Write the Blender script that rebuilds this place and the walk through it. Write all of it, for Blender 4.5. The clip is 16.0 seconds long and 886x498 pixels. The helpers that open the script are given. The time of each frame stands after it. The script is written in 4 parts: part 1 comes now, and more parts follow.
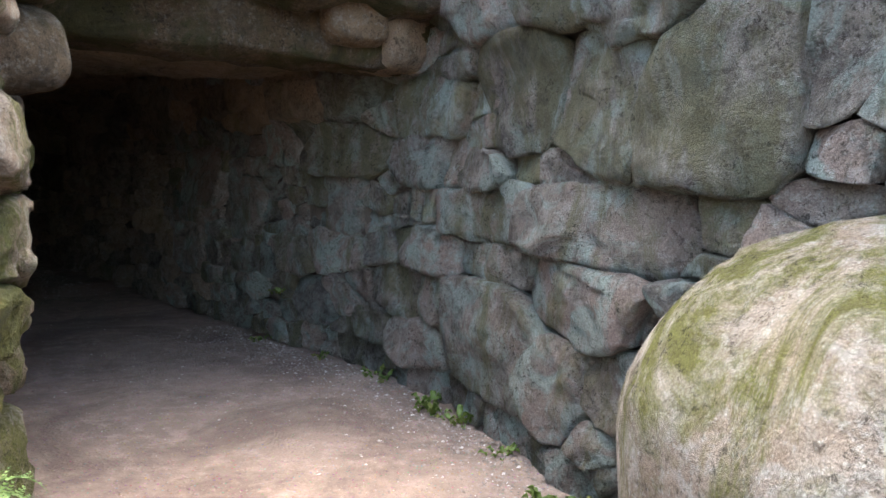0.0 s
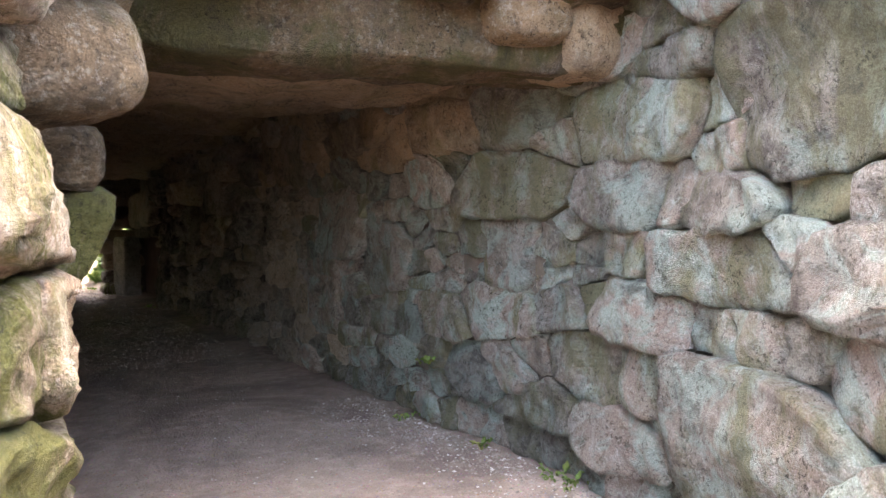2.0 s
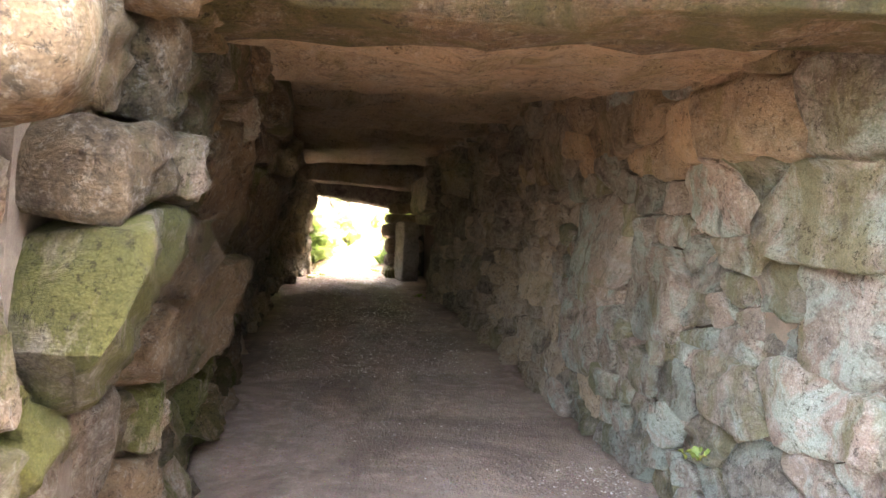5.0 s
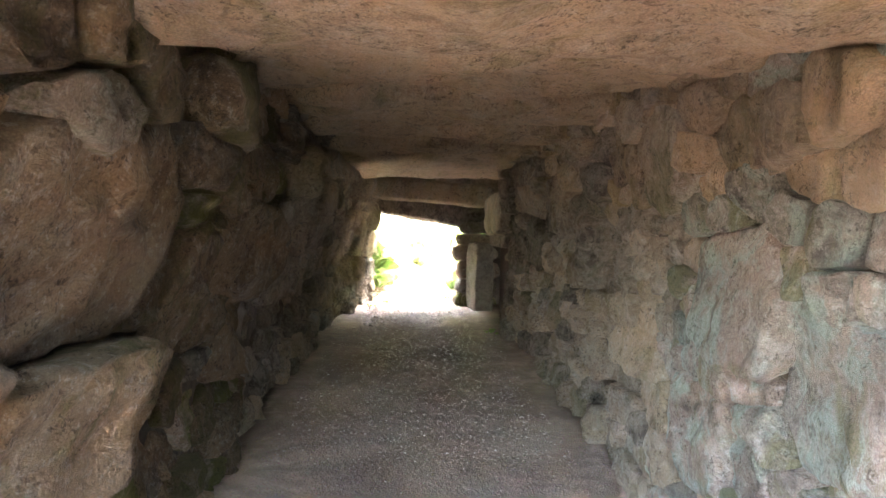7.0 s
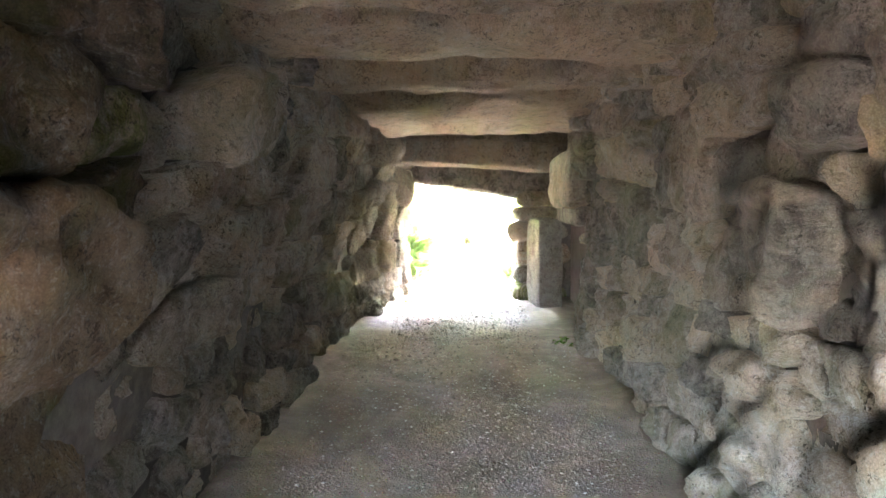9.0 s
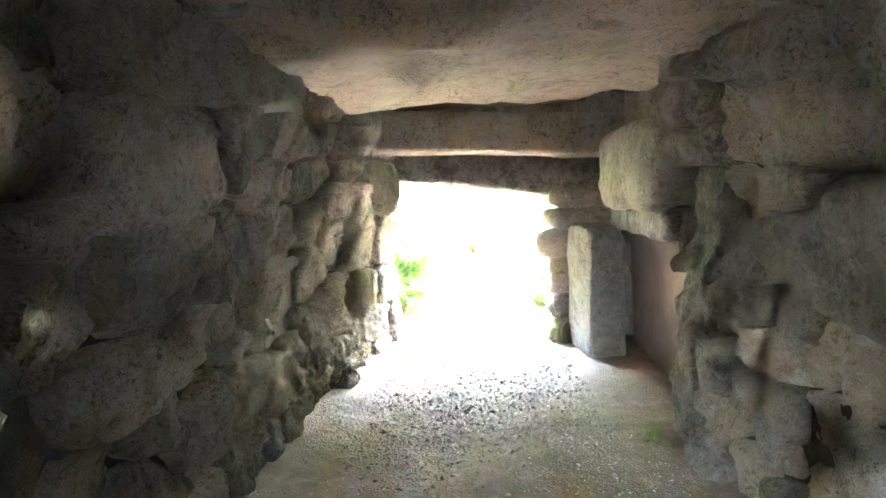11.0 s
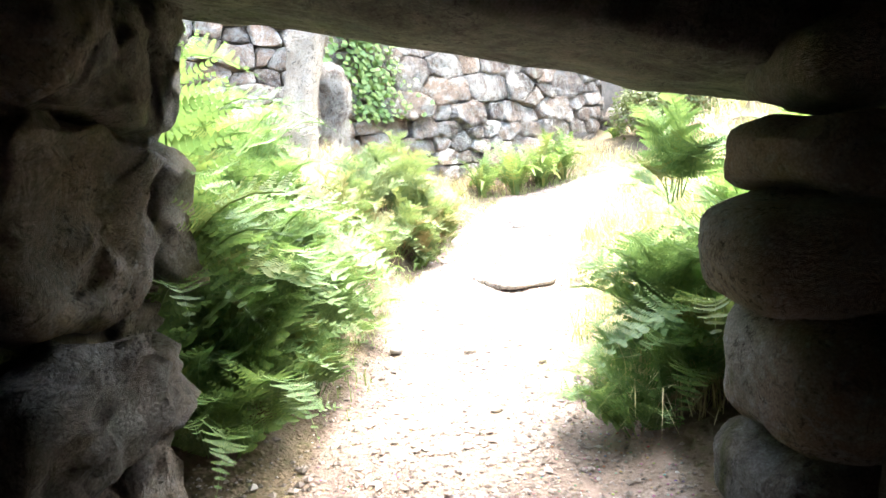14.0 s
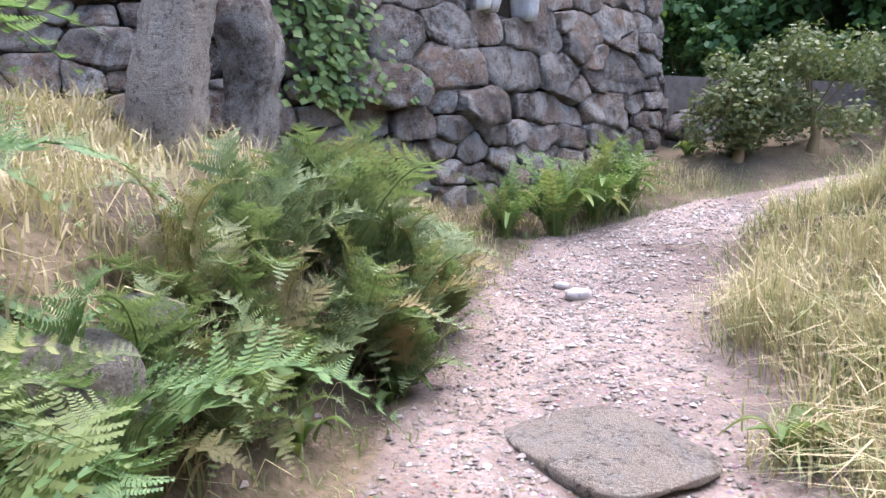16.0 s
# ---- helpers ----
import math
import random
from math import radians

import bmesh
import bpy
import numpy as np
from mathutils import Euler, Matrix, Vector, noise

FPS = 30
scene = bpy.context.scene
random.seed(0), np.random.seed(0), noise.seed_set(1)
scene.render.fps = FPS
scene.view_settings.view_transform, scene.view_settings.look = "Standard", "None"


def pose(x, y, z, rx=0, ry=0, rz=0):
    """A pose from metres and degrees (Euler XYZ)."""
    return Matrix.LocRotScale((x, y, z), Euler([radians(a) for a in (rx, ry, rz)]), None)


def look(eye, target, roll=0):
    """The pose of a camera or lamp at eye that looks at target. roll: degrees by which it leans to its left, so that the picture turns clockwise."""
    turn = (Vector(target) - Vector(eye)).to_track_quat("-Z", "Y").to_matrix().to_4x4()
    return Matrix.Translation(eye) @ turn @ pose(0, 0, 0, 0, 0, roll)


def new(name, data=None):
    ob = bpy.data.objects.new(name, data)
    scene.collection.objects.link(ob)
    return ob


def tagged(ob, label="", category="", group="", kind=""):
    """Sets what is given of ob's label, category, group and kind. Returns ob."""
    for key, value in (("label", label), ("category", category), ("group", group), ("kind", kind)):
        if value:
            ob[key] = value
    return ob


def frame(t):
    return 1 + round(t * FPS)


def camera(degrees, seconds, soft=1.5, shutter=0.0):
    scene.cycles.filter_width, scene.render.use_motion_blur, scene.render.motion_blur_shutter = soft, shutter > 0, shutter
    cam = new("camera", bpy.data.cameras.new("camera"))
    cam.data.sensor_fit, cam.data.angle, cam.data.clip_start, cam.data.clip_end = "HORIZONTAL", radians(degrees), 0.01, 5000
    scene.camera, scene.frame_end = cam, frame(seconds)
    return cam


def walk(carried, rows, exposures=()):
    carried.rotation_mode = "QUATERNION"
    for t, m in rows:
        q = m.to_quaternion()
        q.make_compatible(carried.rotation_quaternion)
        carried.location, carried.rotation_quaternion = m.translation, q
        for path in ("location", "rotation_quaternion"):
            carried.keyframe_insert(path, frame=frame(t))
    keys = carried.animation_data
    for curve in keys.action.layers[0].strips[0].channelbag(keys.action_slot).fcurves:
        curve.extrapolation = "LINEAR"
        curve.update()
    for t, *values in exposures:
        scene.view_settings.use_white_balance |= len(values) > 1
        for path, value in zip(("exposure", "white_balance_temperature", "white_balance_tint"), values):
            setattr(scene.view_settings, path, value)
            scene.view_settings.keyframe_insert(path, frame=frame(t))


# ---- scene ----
cam = camera(62.3, 16.0)
PATH = [
    (0, (0.357, 0.774, 1.525), (0.224, 2.76, 1.325), 1.4),
    (0.5, (0.168, 0.806, 1.547), (-0.193, 2.763, 1.346), 0.2),
    (1, (0.112, 1.095, 1.544), (-0.288, 3.046, 1.357), -0.4),
    (1.5, (-0.001, 1.53, 1.576), (-0.426, 3.481, 1.454), -0.7),
    (2, (-0.101, 1.987, 1.54), (-0.59, 3.924, 1.441), -1.0),
    (2.5, (-0.039, 2.429, 1.542), (-0.613, 4.341, 1.428), -0.5),
    (3, (-0.077, 2.759, 1.554), (-0.778, 4.627, 1.414), 1.2),
    (3.5, (-0.199, 2.994, 1.608), (-1.037, 4.804, 1.454), 2.4),
    (4, (-0.264, 3.082, 1.632), (-1.257, 4.811, 1.483), 2.5),
    (6.5, (-0.917, 4.419, 1.884), (-2.272, 5.883, 1.744), 1.0),
    (7, (-1.285, 4.914, 1.858), (-2.679, 6.342, 1.732), 1.3),
    (7.5, (-1.71, 5.517, 1.803), (-3.163, 6.885, 1.658), 1.8),
    (8, (-2.18, 6.033, 1.793), (-3.661, 7.365, 1.617), 1.3),
    (10.5, (-4.989, 8.523, 1.912), (-6.49, 9.822, 1.665), -2.6),
    (11, (-5.62, 9.067, 1.855), (-7.112, 10.375, 1.607), -3.3),
    (11.5, (-6.218, 9.642, 1.76), (-7.675, 10.994, 1.539), -3.7),
    (12, (-6.869, 10.275, 1.699), (-8.318, 11.644, 1.535), -2.4),
    (12.5, (-7.525, 10.849, 1.637), (-8.958, 12.228, 1.428), -2.3),
    (13, (-8.238, 11.385, 1.568), (-9.612, 12.823, 1.359), -2.6),
    (13.5, (-8.982, 11.998, 1.433), (-10.314, 13.467, 1.172), -1.8),
    (14, (-9.64, 12.643, 1.26), (-10.956, 14.123, 0.981), -1.9),
    (14.5, (-10.141, 13.173, 1.186), (-11.42, 14.682, 0.89), -2.0),
    (15, (-10.642, 13.688, 1.122), (-11.866, 15.246, 0.851), -1.8),
    (15.5, (-11.085, 14.239, 1.075), (-12.286, 15.821, 0.833), -1.0),
    (16, (-11.53, 14.714, 1.149), (-12.829, 16.22, 0.937), 0.2),
]
EXPOSURES = [(0, 3.85, 6900, 7), (1, 4.8, 7300, 12), (2, 5.5, 7800, 13), (3, 6.35, 9000, 16), (4, 6.7, 9300, 16), (6.5, 8.0, 8000, 11), (8, 9.2, 7100, 8), (10.5, 10.2, 6250, 5), (12, 9.8, 6200, 3), (13, 8.3, 6300, 3), (13.5, 6.6, 6400, 4), (14, 4.6, 6400, 4), (14.5, 3.4, 6100, 5), (15.2, 2.85, 5750, 9), (16, 2.55, 5650, 17)]
walk(cam, [(t, look(eye, target, roll)) for t, eye, target, roll in PATH], EXPOSURES)

# ---- world and sun ----
SUN_ELEV, SUN_AZ = radians(76), radians(80)      # azimuth measured from +x towards +y of the way to the sun
world = bpy.data.worlds.new("sky")
scene.world = world
world.use_nodes = True
wn = world.node_tree
sky = wn.nodes.new("ShaderNodeTexSky")
sky.sky_type, sky.sun_disc = "NISHITA", False
sky.sun_elevation, sky.sun_rotation = SUN_ELEV, radians(90) - SUN_AZ
sky.air_density, sky.dust_density, sky.ozone_density = 1.0, 4.0, 0.6
wn.links.new(sky.outputs[0], wn.nodes["Background"].inputs[0])
wn.nodes["Background"].inputs[1].default_value = 0.15
sun = new("sun", bpy.data.lights.new("sun", "SUN"))
sun.data.energy, sun.data.angle, sun.data.color = 0.7, radians(90), (1.0, 0.97, 0.92)
to_sun = Vector((math.cos(SUN_ELEV) * math.cos(SUN_AZ), math.cos(SUN_ELEV) * math.sin(SUN_AZ), math.sin(SUN_ELEV)))
sun.matrix_world = look(to_sun * 50, (0, 0, 0))


# ---- materials ----
class Nodes:
    """A small builder for one node material."""

    def __init__(self, name):
        self.mat = bpy.data.materials.new(name)
        self.mat.use_nodes = True
        self.t = self.mat.node_tree
        self.bsdf = self.t.nodes["Principled BSDF"]
        self.pos = self.t.nodes.new("ShaderNodeNewGeometry").outputs["Position"]

    def put(self, sock, v):
        if hasattr(v, "links"):
            self.t.links.new(v, sock)
        elif isinstance(v, (tuple, list)):
            sock.default_value = (*v, 1) if len(v) == 3 and len(sock.default_value) == 4 else v
        else:
            sock.default_value = v

    def noise(self, scale, detail=4, rough=0.6, vec=None, distortion=0.0):
        n = self.t.nodes.new("ShaderNodeTexNoise")
        self.put(n.inputs["Vector"], vec or self.pos)
        n.inputs["Scale"].default_value, n.inputs["Detail"].default_value = scale, detail
        n.inputs["Roughness"].default_value, n.inputs["Distortion"].default_value = rough, distortion
        return n.outputs["Fac"]

    def cells(self, scale, feature="F1", vec=None):
        n = self.t.nodes.new("ShaderNodeTexVoronoi")
        n.feature = feature
        self.put(n.inputs["Vector"], vec or self.pos)
        n.inputs["Scale"].default_value = scale
        return n

    def ramp(self, fac, lo, hi):
        n = self.t.nodes.new("ShaderNodeMapRange")
        n.clamp = True
        self.put(n.inputs[0], fac)
        n.inputs[1].default_value, n.inputs[2].default_value = lo, hi
        return n.outputs[0]

    def math(self, op, a, b):
        n = self.t.nodes.new("ShaderNodeMath")
        n.operation = op
        self.put(n.inputs[0], a), self.put(n.inputs[1], b)
        return n.outputs[0]

    def mix(self, fac, a, b, blend="MIX"):
        n = self.t.nodes.new("ShaderNodeMix")
        n.data_type, n.blend_type = "RGBA", blend
        self.put(n.inputs[0], fac), self.put(n.inputs[6], a), self.put(n.inputs[7], b)
        return n.outputs[2]

    def chance(self):
        return self.t.nodes.new("ShaderNodeObjectInfo").outputs["Random"]

    def island(self):
        return self.t.nodes.new("ShaderNodeNewGeometry").outputs["Random Per Island"]

    def shifted(self, rnd, far=37.0):
        """Position moved by a random amount, so that alike pieces differ."""
        n = self.t.nodes.new("ShaderNodeVectorMath")
        n.operation = "ADD"
        c = self.t.nodes.new("ShaderNodeCombineXYZ")
        for i in range(3):
            self.put(c.inputs[i], self.math("MULTIPLY", rnd, far * (1 + 0.7 * i)))
        self.put(n.inputs[0], self.pos), self.put(n.inputs[1], c.outputs[0])
        return n.outputs[0]

    def stretched(self, sx, sy, sz, vec=None):
        n = self.t.nodes.new("ShaderNodeVectorMath")
        n.operation = "MULTIPLY"
        self.put(n.inputs[0], vec or self.pos)
        n.inputs[1].default_value = (sx, sy, sz)
        return n.outputs[0]

    def bump(self, height, strength, distance, normal=None):
        n = self.t.nodes.new("ShaderNodeBump")
        n.inputs["Strength"].default_value, n.inputs["Distance"].default_value = strength, distance
        self.put(n.inputs["Height"], height)
        if normal:
            self.put(n.inputs["Normal"], normal)
        return n.outputs[0]

    def done(self, colour, rough=0.9, normal=None, spec=0.3):
        self.put(self.bsdf.inputs["Base Color"], colour)
        self.put(self.bsdf.inputs["Roughness"], rough)
        self.bsdf.inputs["Specular IOR Level"].default_value = spec
        if normal:
            self.put(self.bsdf.inputs["Normal"], normal)
        return self.mat


def rock(name, dark, light, warm, lichen=0.5, lichen_col=(0.42, 0.47, 0.43), moss=0.35, moss_col=(0.10, 0.12, 0.03), pale=0.3, soot=0.3):
    """Weathered granite: two tones, warm iron stain, pale and green-blue lichen, moss, grain."""
    k = Nodes(name)
    rnd = k.chance()
    vec = k.shifted(rnd)
    big = k.noise(1.7, 5, 0.62, vec)
    mid = k.noise(7.0, 6, 0.7, vec, 0.6)
    fine = k.noise(70.0, 4, 0.75, vec)
    crystals = k.cells(130.0, vec=vec).outputs["Distance"]
    col = k.mix(k.ramp(mid, 0.40, 0.60), dark, light)
    col = k.mix(k.ramp(k.math("ADD", big, k.math("MULTIPLY", rnd, 0.35)), 0.55, 0.85), col, warm)
    col = k.mix(k.math("MULTIPLY", k.ramp(k.noise(4.2, 7, 0.75, vec, 1.5), 0.53 - 0.05 * pale, 0.62), pale), col, (0.50, 0.48, 0.45))
    patch = k.math("MULTIPLY", k.ramp(k.noise(3.1, 6, 0.68, vec, 0.8), 0.58 - 0.16 * lichen, 0.66 - 0.12 * lichen), 0.95)
    col = k.mix(k.math("MULTIPLY", patch, min(1, lichen * 1.5)), col, lichen_col)
    spots = k.math("MULTIPLY", k.ramp(k.noise(26.0, 6, 0.75, vec), 0.55, 0.60), 0.15 + 0.5 * pale)
    col = k.mix(spots, col, (0.56, 0.56, 0.52))
    col = k.mix(k.math("MULTIPLY", k.ramp(k.noise(17.0, 7, 0.8, k.shifted(rnd, 61.0), 0.7), 0.55, 0.62), 0.65), col, k.mix(1.0, col, (0.3, 0.29, 0.27), "MULTIPLY"))
    other = k.math("FRACT", k.math("MULTIPLY", rnd, 7.31), 0.0)
    streak = k.math("ADD", k.noise(3.0, 7, 0.72, k.stretched(1.0, 1.0, 0.45, vec), 0.6), k.math("MULTIPLY", k.math("SUBTRACT", other, 0.5), 0.16))
    green = k.math("MULTIPLY", k.ramp(streak, 0.60 - 0.22 * moss, 0.74 - 0.24 * moss), min(1.0, moss * 1.7))
    col = k.mix(green, col, k.mix(k.ramp(k.noise(11, 5, 0.7, vec), 0.35, 0.65), moss_col, tuple(c * 1.35 for c in moss_col)))
    specks = k.math("MULTIPLY", k.ramp(k.noise(44.0, 5, 0.8, k.shifted(rnd, 23.0), 0.4), 0.54, 0.60), k.ramp(k.noise(5.0, 4, 0.6, k.shifted(rnd, 29.0)), 0.42, 0.58))
    col = k.mix(k.math("MULTIPLY", specks, 0.85), col, k.mix(1.0, col, (0.22, 0.22, 0.21), "MULTIPLY"))
    col = k.mix(k.math("MULTIPLY", k.ramp(k.noise(3.7, 6, 0.7, k.shifted(rnd, 91.0), 0.8), 0.55, 0.68), soot), col, (0.045, 0.042, 0.04))
    col = k.mix(k.ramp(crystals, 0.75, 0.2), k.mix(1.0, col, (0.72, 0.71, 0.70), "MULTIPLY"), col)
    col = k.mix(k.math("MULTIPLY", fine, 0.5), col, k.mix(1.0, col, (0.62, 0.6, 0.58), "MULTIPLY"))
    shade = k.math("ADD", k.math("MULTIPLY", rnd, 0.5), 0.75)
    tone = k.t.nodes.new("ShaderNodeHueSaturation")
    k.put(tone.inputs["Value"], shade), k.put(tone.inputs["Color"], col)
    crack = k.ramp(k.cells(9.0, "DISTANCE_TO_EDGE", k.stretched(1.0, 1.0, 1.6, vec)).outputs["Distance"], 0.0, 0.05)
    h = k.math("ADD", k.math("ADD", k.math("MULTIPLY", k.noise(7, 10, 0.8, vec, 0.5), 0.85), k.math("MULTIPLY", crack, 0.04)), k.math("ADD", k.math("MULTIPLY", fine, 0.34), k.math("MULTIPLY", k.noise(24, 8, 0.8, vec, 1.2), 0.6)))
    nrm = k.bump(h, 1.0, 0.13)
    return k.done(tone.outputs[0], 0.88, nrm, 0.25)


ROCK_ENTRY = rock("granite_lichen", (0.15, 0.14, 0.125), (0.38, 0.355, 0.31), (0.36, 0.285, 0.245), 0.64, (0.37, 0.45, 0.41), 0.5, (0.16, 0.155, 0.085), 0.5, 0.6)
# passage stone: browner than at the entrance, with less lichen
ROCK_INNER = rock("granite_inner", (0.17, 0.145, 0.12), (0.44, 0.385, 0.33), (0.44, 0.35, 0.26), 0.3, (0.38, 0.39, 0.34), 0.3, (0.12, 0.115, 0.045), 0.35, 0.35)
ROCK_ROOF = rock("granite_capstone", (0.20, 0.155, 0.115), (0.45, 0.365, 0.275), (0.46, 0.34, 0.23), 0.2, (0.36, 0.34, 0.27), 0.3, (0.17, 0.15, 0.06), 0.15, 0.4)
ROCK_LEFT = rock("granite_mossy", (0.12, 0.105, 0.085), (0.33, 0.29, 0.24), (0.36, 0.27, 0.2), 0.3, (0.42, 0.44, 0.37), 0.72, (0.10, 0.105, 0.03), 0.45, 0.35)
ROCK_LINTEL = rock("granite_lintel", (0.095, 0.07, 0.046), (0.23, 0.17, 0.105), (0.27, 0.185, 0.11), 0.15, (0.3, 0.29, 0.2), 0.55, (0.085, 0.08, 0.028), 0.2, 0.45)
ROCK_BOULDER = rock("granite_boulder", (0.25, 0.215, 0.18), (0.52, 0.475, 0.42), (0.42, 0.33, 0.25), 0.15, (0.5, 0.5, 0.42), 0.7, (0.13, 0.135, 0.035), 1.0, 0.12)
ROCK_RUIN = rock("granite_ruin", (0.17, 0.13, 0.11), (0.43, 0.34, 0.27), (0.42, 0.30, 0.22), 0.58, (0.74, 0.70, 0.63), 0.12, (0.16, 0.14, 0.06), 0.9, 0.3)
ROCK_SLAB = rock("granite_bleached", (0.46, 0.41, 0.34), (0.66, 0.60, 0.52), (0.58, 0.48, 0.38), 0.1, (0.62, 0.62, 0.56), 0.02, (0.3, 0.3, 0.12), 0.5, 0.02)
ROCK_PALE = rock("granite_pale", (0.34, 0.31, 0.27), (0.54, 0.50, 0.45), (0.50, 0.42, 0.34), 0.1, (0.55, 0.55, 0.5), 0.05, (0.2, 0.2, 0.08), 0.5, 0.05)


def earth_material():
    k = Nodes("trodden_earth")
    a, b, c = k.noise(1.1, 5, 0.6), k.noise(9, 6, 0.7), k.noise(60, 5, 0.8)
    col = k.mix(k.ramp(a, 0.35, 0.65), (0.185, 0.137, 0.114), (0.285, 0.218, 0.178))
    col = k.mix(k.ramp(b, 0.46, 0.66), col, (0.315, 0.245, 0.205))
    col = k.mix(k.math("MULTIPLY", k.ramp(k.noise(0.8, 7, 0.7, None, 0.8), 0.47, 0.6), 0.75), col, (0.125, 0.09, 0.075))
    col = k.mix(k.ramp(c, 0.5, 0.75), col, (0.17, 0.13, 0.12))
    grit = k.cells(45.0)
    col = k.mix(k.ramp(grit.outputs["Distance"], 0.30, 0.12), col, k.mix(0.75, col, grit.outputs["Color"], "SOFT_LIGHT"))
    col = k.mix(k.math("MULTIPLY", k.ramp(k.noise(150, 3, 0.7), 0.66, 0.72), 0.6), col, (0.55, 0.5, 0.47))
    worn = k.t.nodes.new("ShaderNodeAttribute")
    worn.attribute_name = "worn"
    soil = k.mix(k.ramp(k.noise(2.3, 6, 0.65), 0.38, 0.62), (0.085, 0.062, 0.045), (0.17, 0.125, 0.08))
    soil = k.mix(k.ramp(k.noise(24, 6, 0.75), 0.45, 0.7), soil, (0.075, 0.075, 0.03))
    col = k.mix(k.ramp(k.math("ADD", worn.outputs["Fac"], k.math("MULTIPLY", k.noise(7, 6, 0.7), 0.6)), 0.7, 0.95), soil, col)
    h = k.math("ADD", k.math("ADD", k.math("MULTIPLY", b, 0.6), k.math("MULTIPLY", c, 0.25)), k.math("MULTIPLY", k.ramp(grit.outputs["Distance"], 0.5, 0.0), 0.25))
    return k.done(col, 0.93, k.bump(h, 0.9, 0.03), 0.2)


def bank_material():
    k = Nodes("bank_soil")
    a, b = k.noise(2.3, 6, 0.65), k.noise(24, 6, 0.75)
    col = k.mix(k.ramp(a, 0.38, 0.62), (0.085, 0.062, 0.045), (0.17, 0.125, 0.08))
    col = k.mix(k.ramp(b, 0.45, 0.7), col, (0.075, 0.075, 0.03))
    return k.done(col, 0.95, k.bump(k.math("ADD", a, k.math("MULTIPLY", b, 0.4)), 1.0, 0.08), 0.15)


def leaf(name, a, b, dead=(0.25, 0.14, 0.05), withered=0.12, trans=0.35):
    k = Nodes(name)
    rnd, isl = k.chance(), k.island()
    col = k.mix(isl, a, b)
    col = k.mix(k.math("MULTIPLY", k.ramp(rnd, 1 - withered, 1.0), 0.9), col, dead)
    col = k.mix(k.math("MULTIPLY", k.noise(14, 4, 0.6), 0.35), col, b)
    k.done(col, 0.55, None, 0.3)
    tr = k.t.nodes.new("ShaderNodeBsdfTranslucent")
    mixer = k.t.nodes.new("ShaderNodeMixShader")
    k.put(tr.inputs[0], k.mix(0.4, col, (0.28, 0.42, 0.07)))
    mixer.inputs[0].default_value = trans
    out = k.t.nodes["Material Output"]
    k.t.links.new(k.bsdf.outputs[0], mixer.inputs[1])
    k.t.links.new(tr.outputs[0], mixer.inputs[2])
    k.t.links.new(mixer.outputs[0], out.inputs[0])
    return k.mat


EARTH, BANK = earth_material(), bank_material()
FERN_GREEN = leaf("bracken_green", (0.075, 0.15, 0.065), (0.18, 0.255, 0.092), (0.24, 0.22, 0.07), 0.2, 0.36)
FERN_WORN = leaf("bracken_yellowing", (0.08, 0.13, 0.06), (0.21, 0.235, 0.10), (0.30, 0.19, 0.09), 0.3, 0.3)
HARTS = leaf("broad_leaf", (0.055, 0.115, 0.035), (0.16, 0.215, 0.06), (0.3, 0.26, 0.08), 0.2)
DARK_LEAF = leaf("hedge_leaf", (0.022, 0.06, 0.02), (0.06, 0.12, 0.03), withered=0.02, trans=0.2)
SCRUB_LEAF = leaf("scrub_leaf", (0.07, 0.10, 0.035), (0.15, 0.15, 0.06), withered=0.1, trans=0.2)
DRY_GRASS = leaf("dry_grass", (0.30, 0.23, 0.12), (0.56, 0.46, 0.27), withered=0.0, trans=0.3)
GREEN_GRASS = leaf("green_grass", (0.15, 0.18, 0.07), (0.30, 0.31, 0.14), withered=0.0, trans=0.3)
STEM = leaf("stem", (0.12, 0.09, 0.04), (0.2, 0.15, 0.07), trans=0.05)


def plain(name, a, b, scale=12, rough=0.85, depth=0.02):
    k = Nodes(name)
    n = k.noise(scale, 6, 0.7)
    return k.done(k.mix(k.ramp(n, 0.35, 0.65), a, b), rough, k.bump(k.math("ADD", n, k.math("MULTIPLY", k.noise(scale * 8, 4), 0.3)), 0.6, depth), 0.2)


CORE = plain("earth_core", (0.08, 0.068, 0.058), (0.14, 0.12, 0.10))
RED_CLAY = plain("reddish_slab", (0.18, 0.13, 0.11), (0.25, 0.19, 0.165), 3, 0.9, 0.01)
OLD_WOOD = plain("weathered_post", (0.30, 0.29, 0.28), (0.46, 0.45, 0.43), 18, 0.8, 0.01)
WHITE_STONE = plain("white_quoin", (0.62, 0.6, 0.56), (0.78, 0.76, 0.72), 10, 0.8, 0.01)
PEBBLE = plain("loose_pebble", (0.30, 0.27, 0.25), (0.46, 0.42, 0.39), 40, 0.85, 0.004)
YELLOW = plain("yellow_petals", (0.7, 0.55, 0.03), (0.8, 0.68, 0.08), 30)


# ---- builders ----
def link(name, verts, faces, mat, parent=None, smooth=True, origin=None):
    me = bpy.data.meshes.new(name)
    me.from_pydata([tuple(v) for v in verts], [], faces)
    me.materials.append(mat)
    if smooth:
        me.polygons.foreach_set("use_smooth", [True] * len(me.polygons))
    ob = new(name, me)
    if origin is not None:
        ob.location = origin
    if parent:
        ob.parent = parent
    return ob


def rnoise(p, scale, octaves=3):
    return noise.fractal(Vector(p) * scale, 0.9, 2.1, octaves)


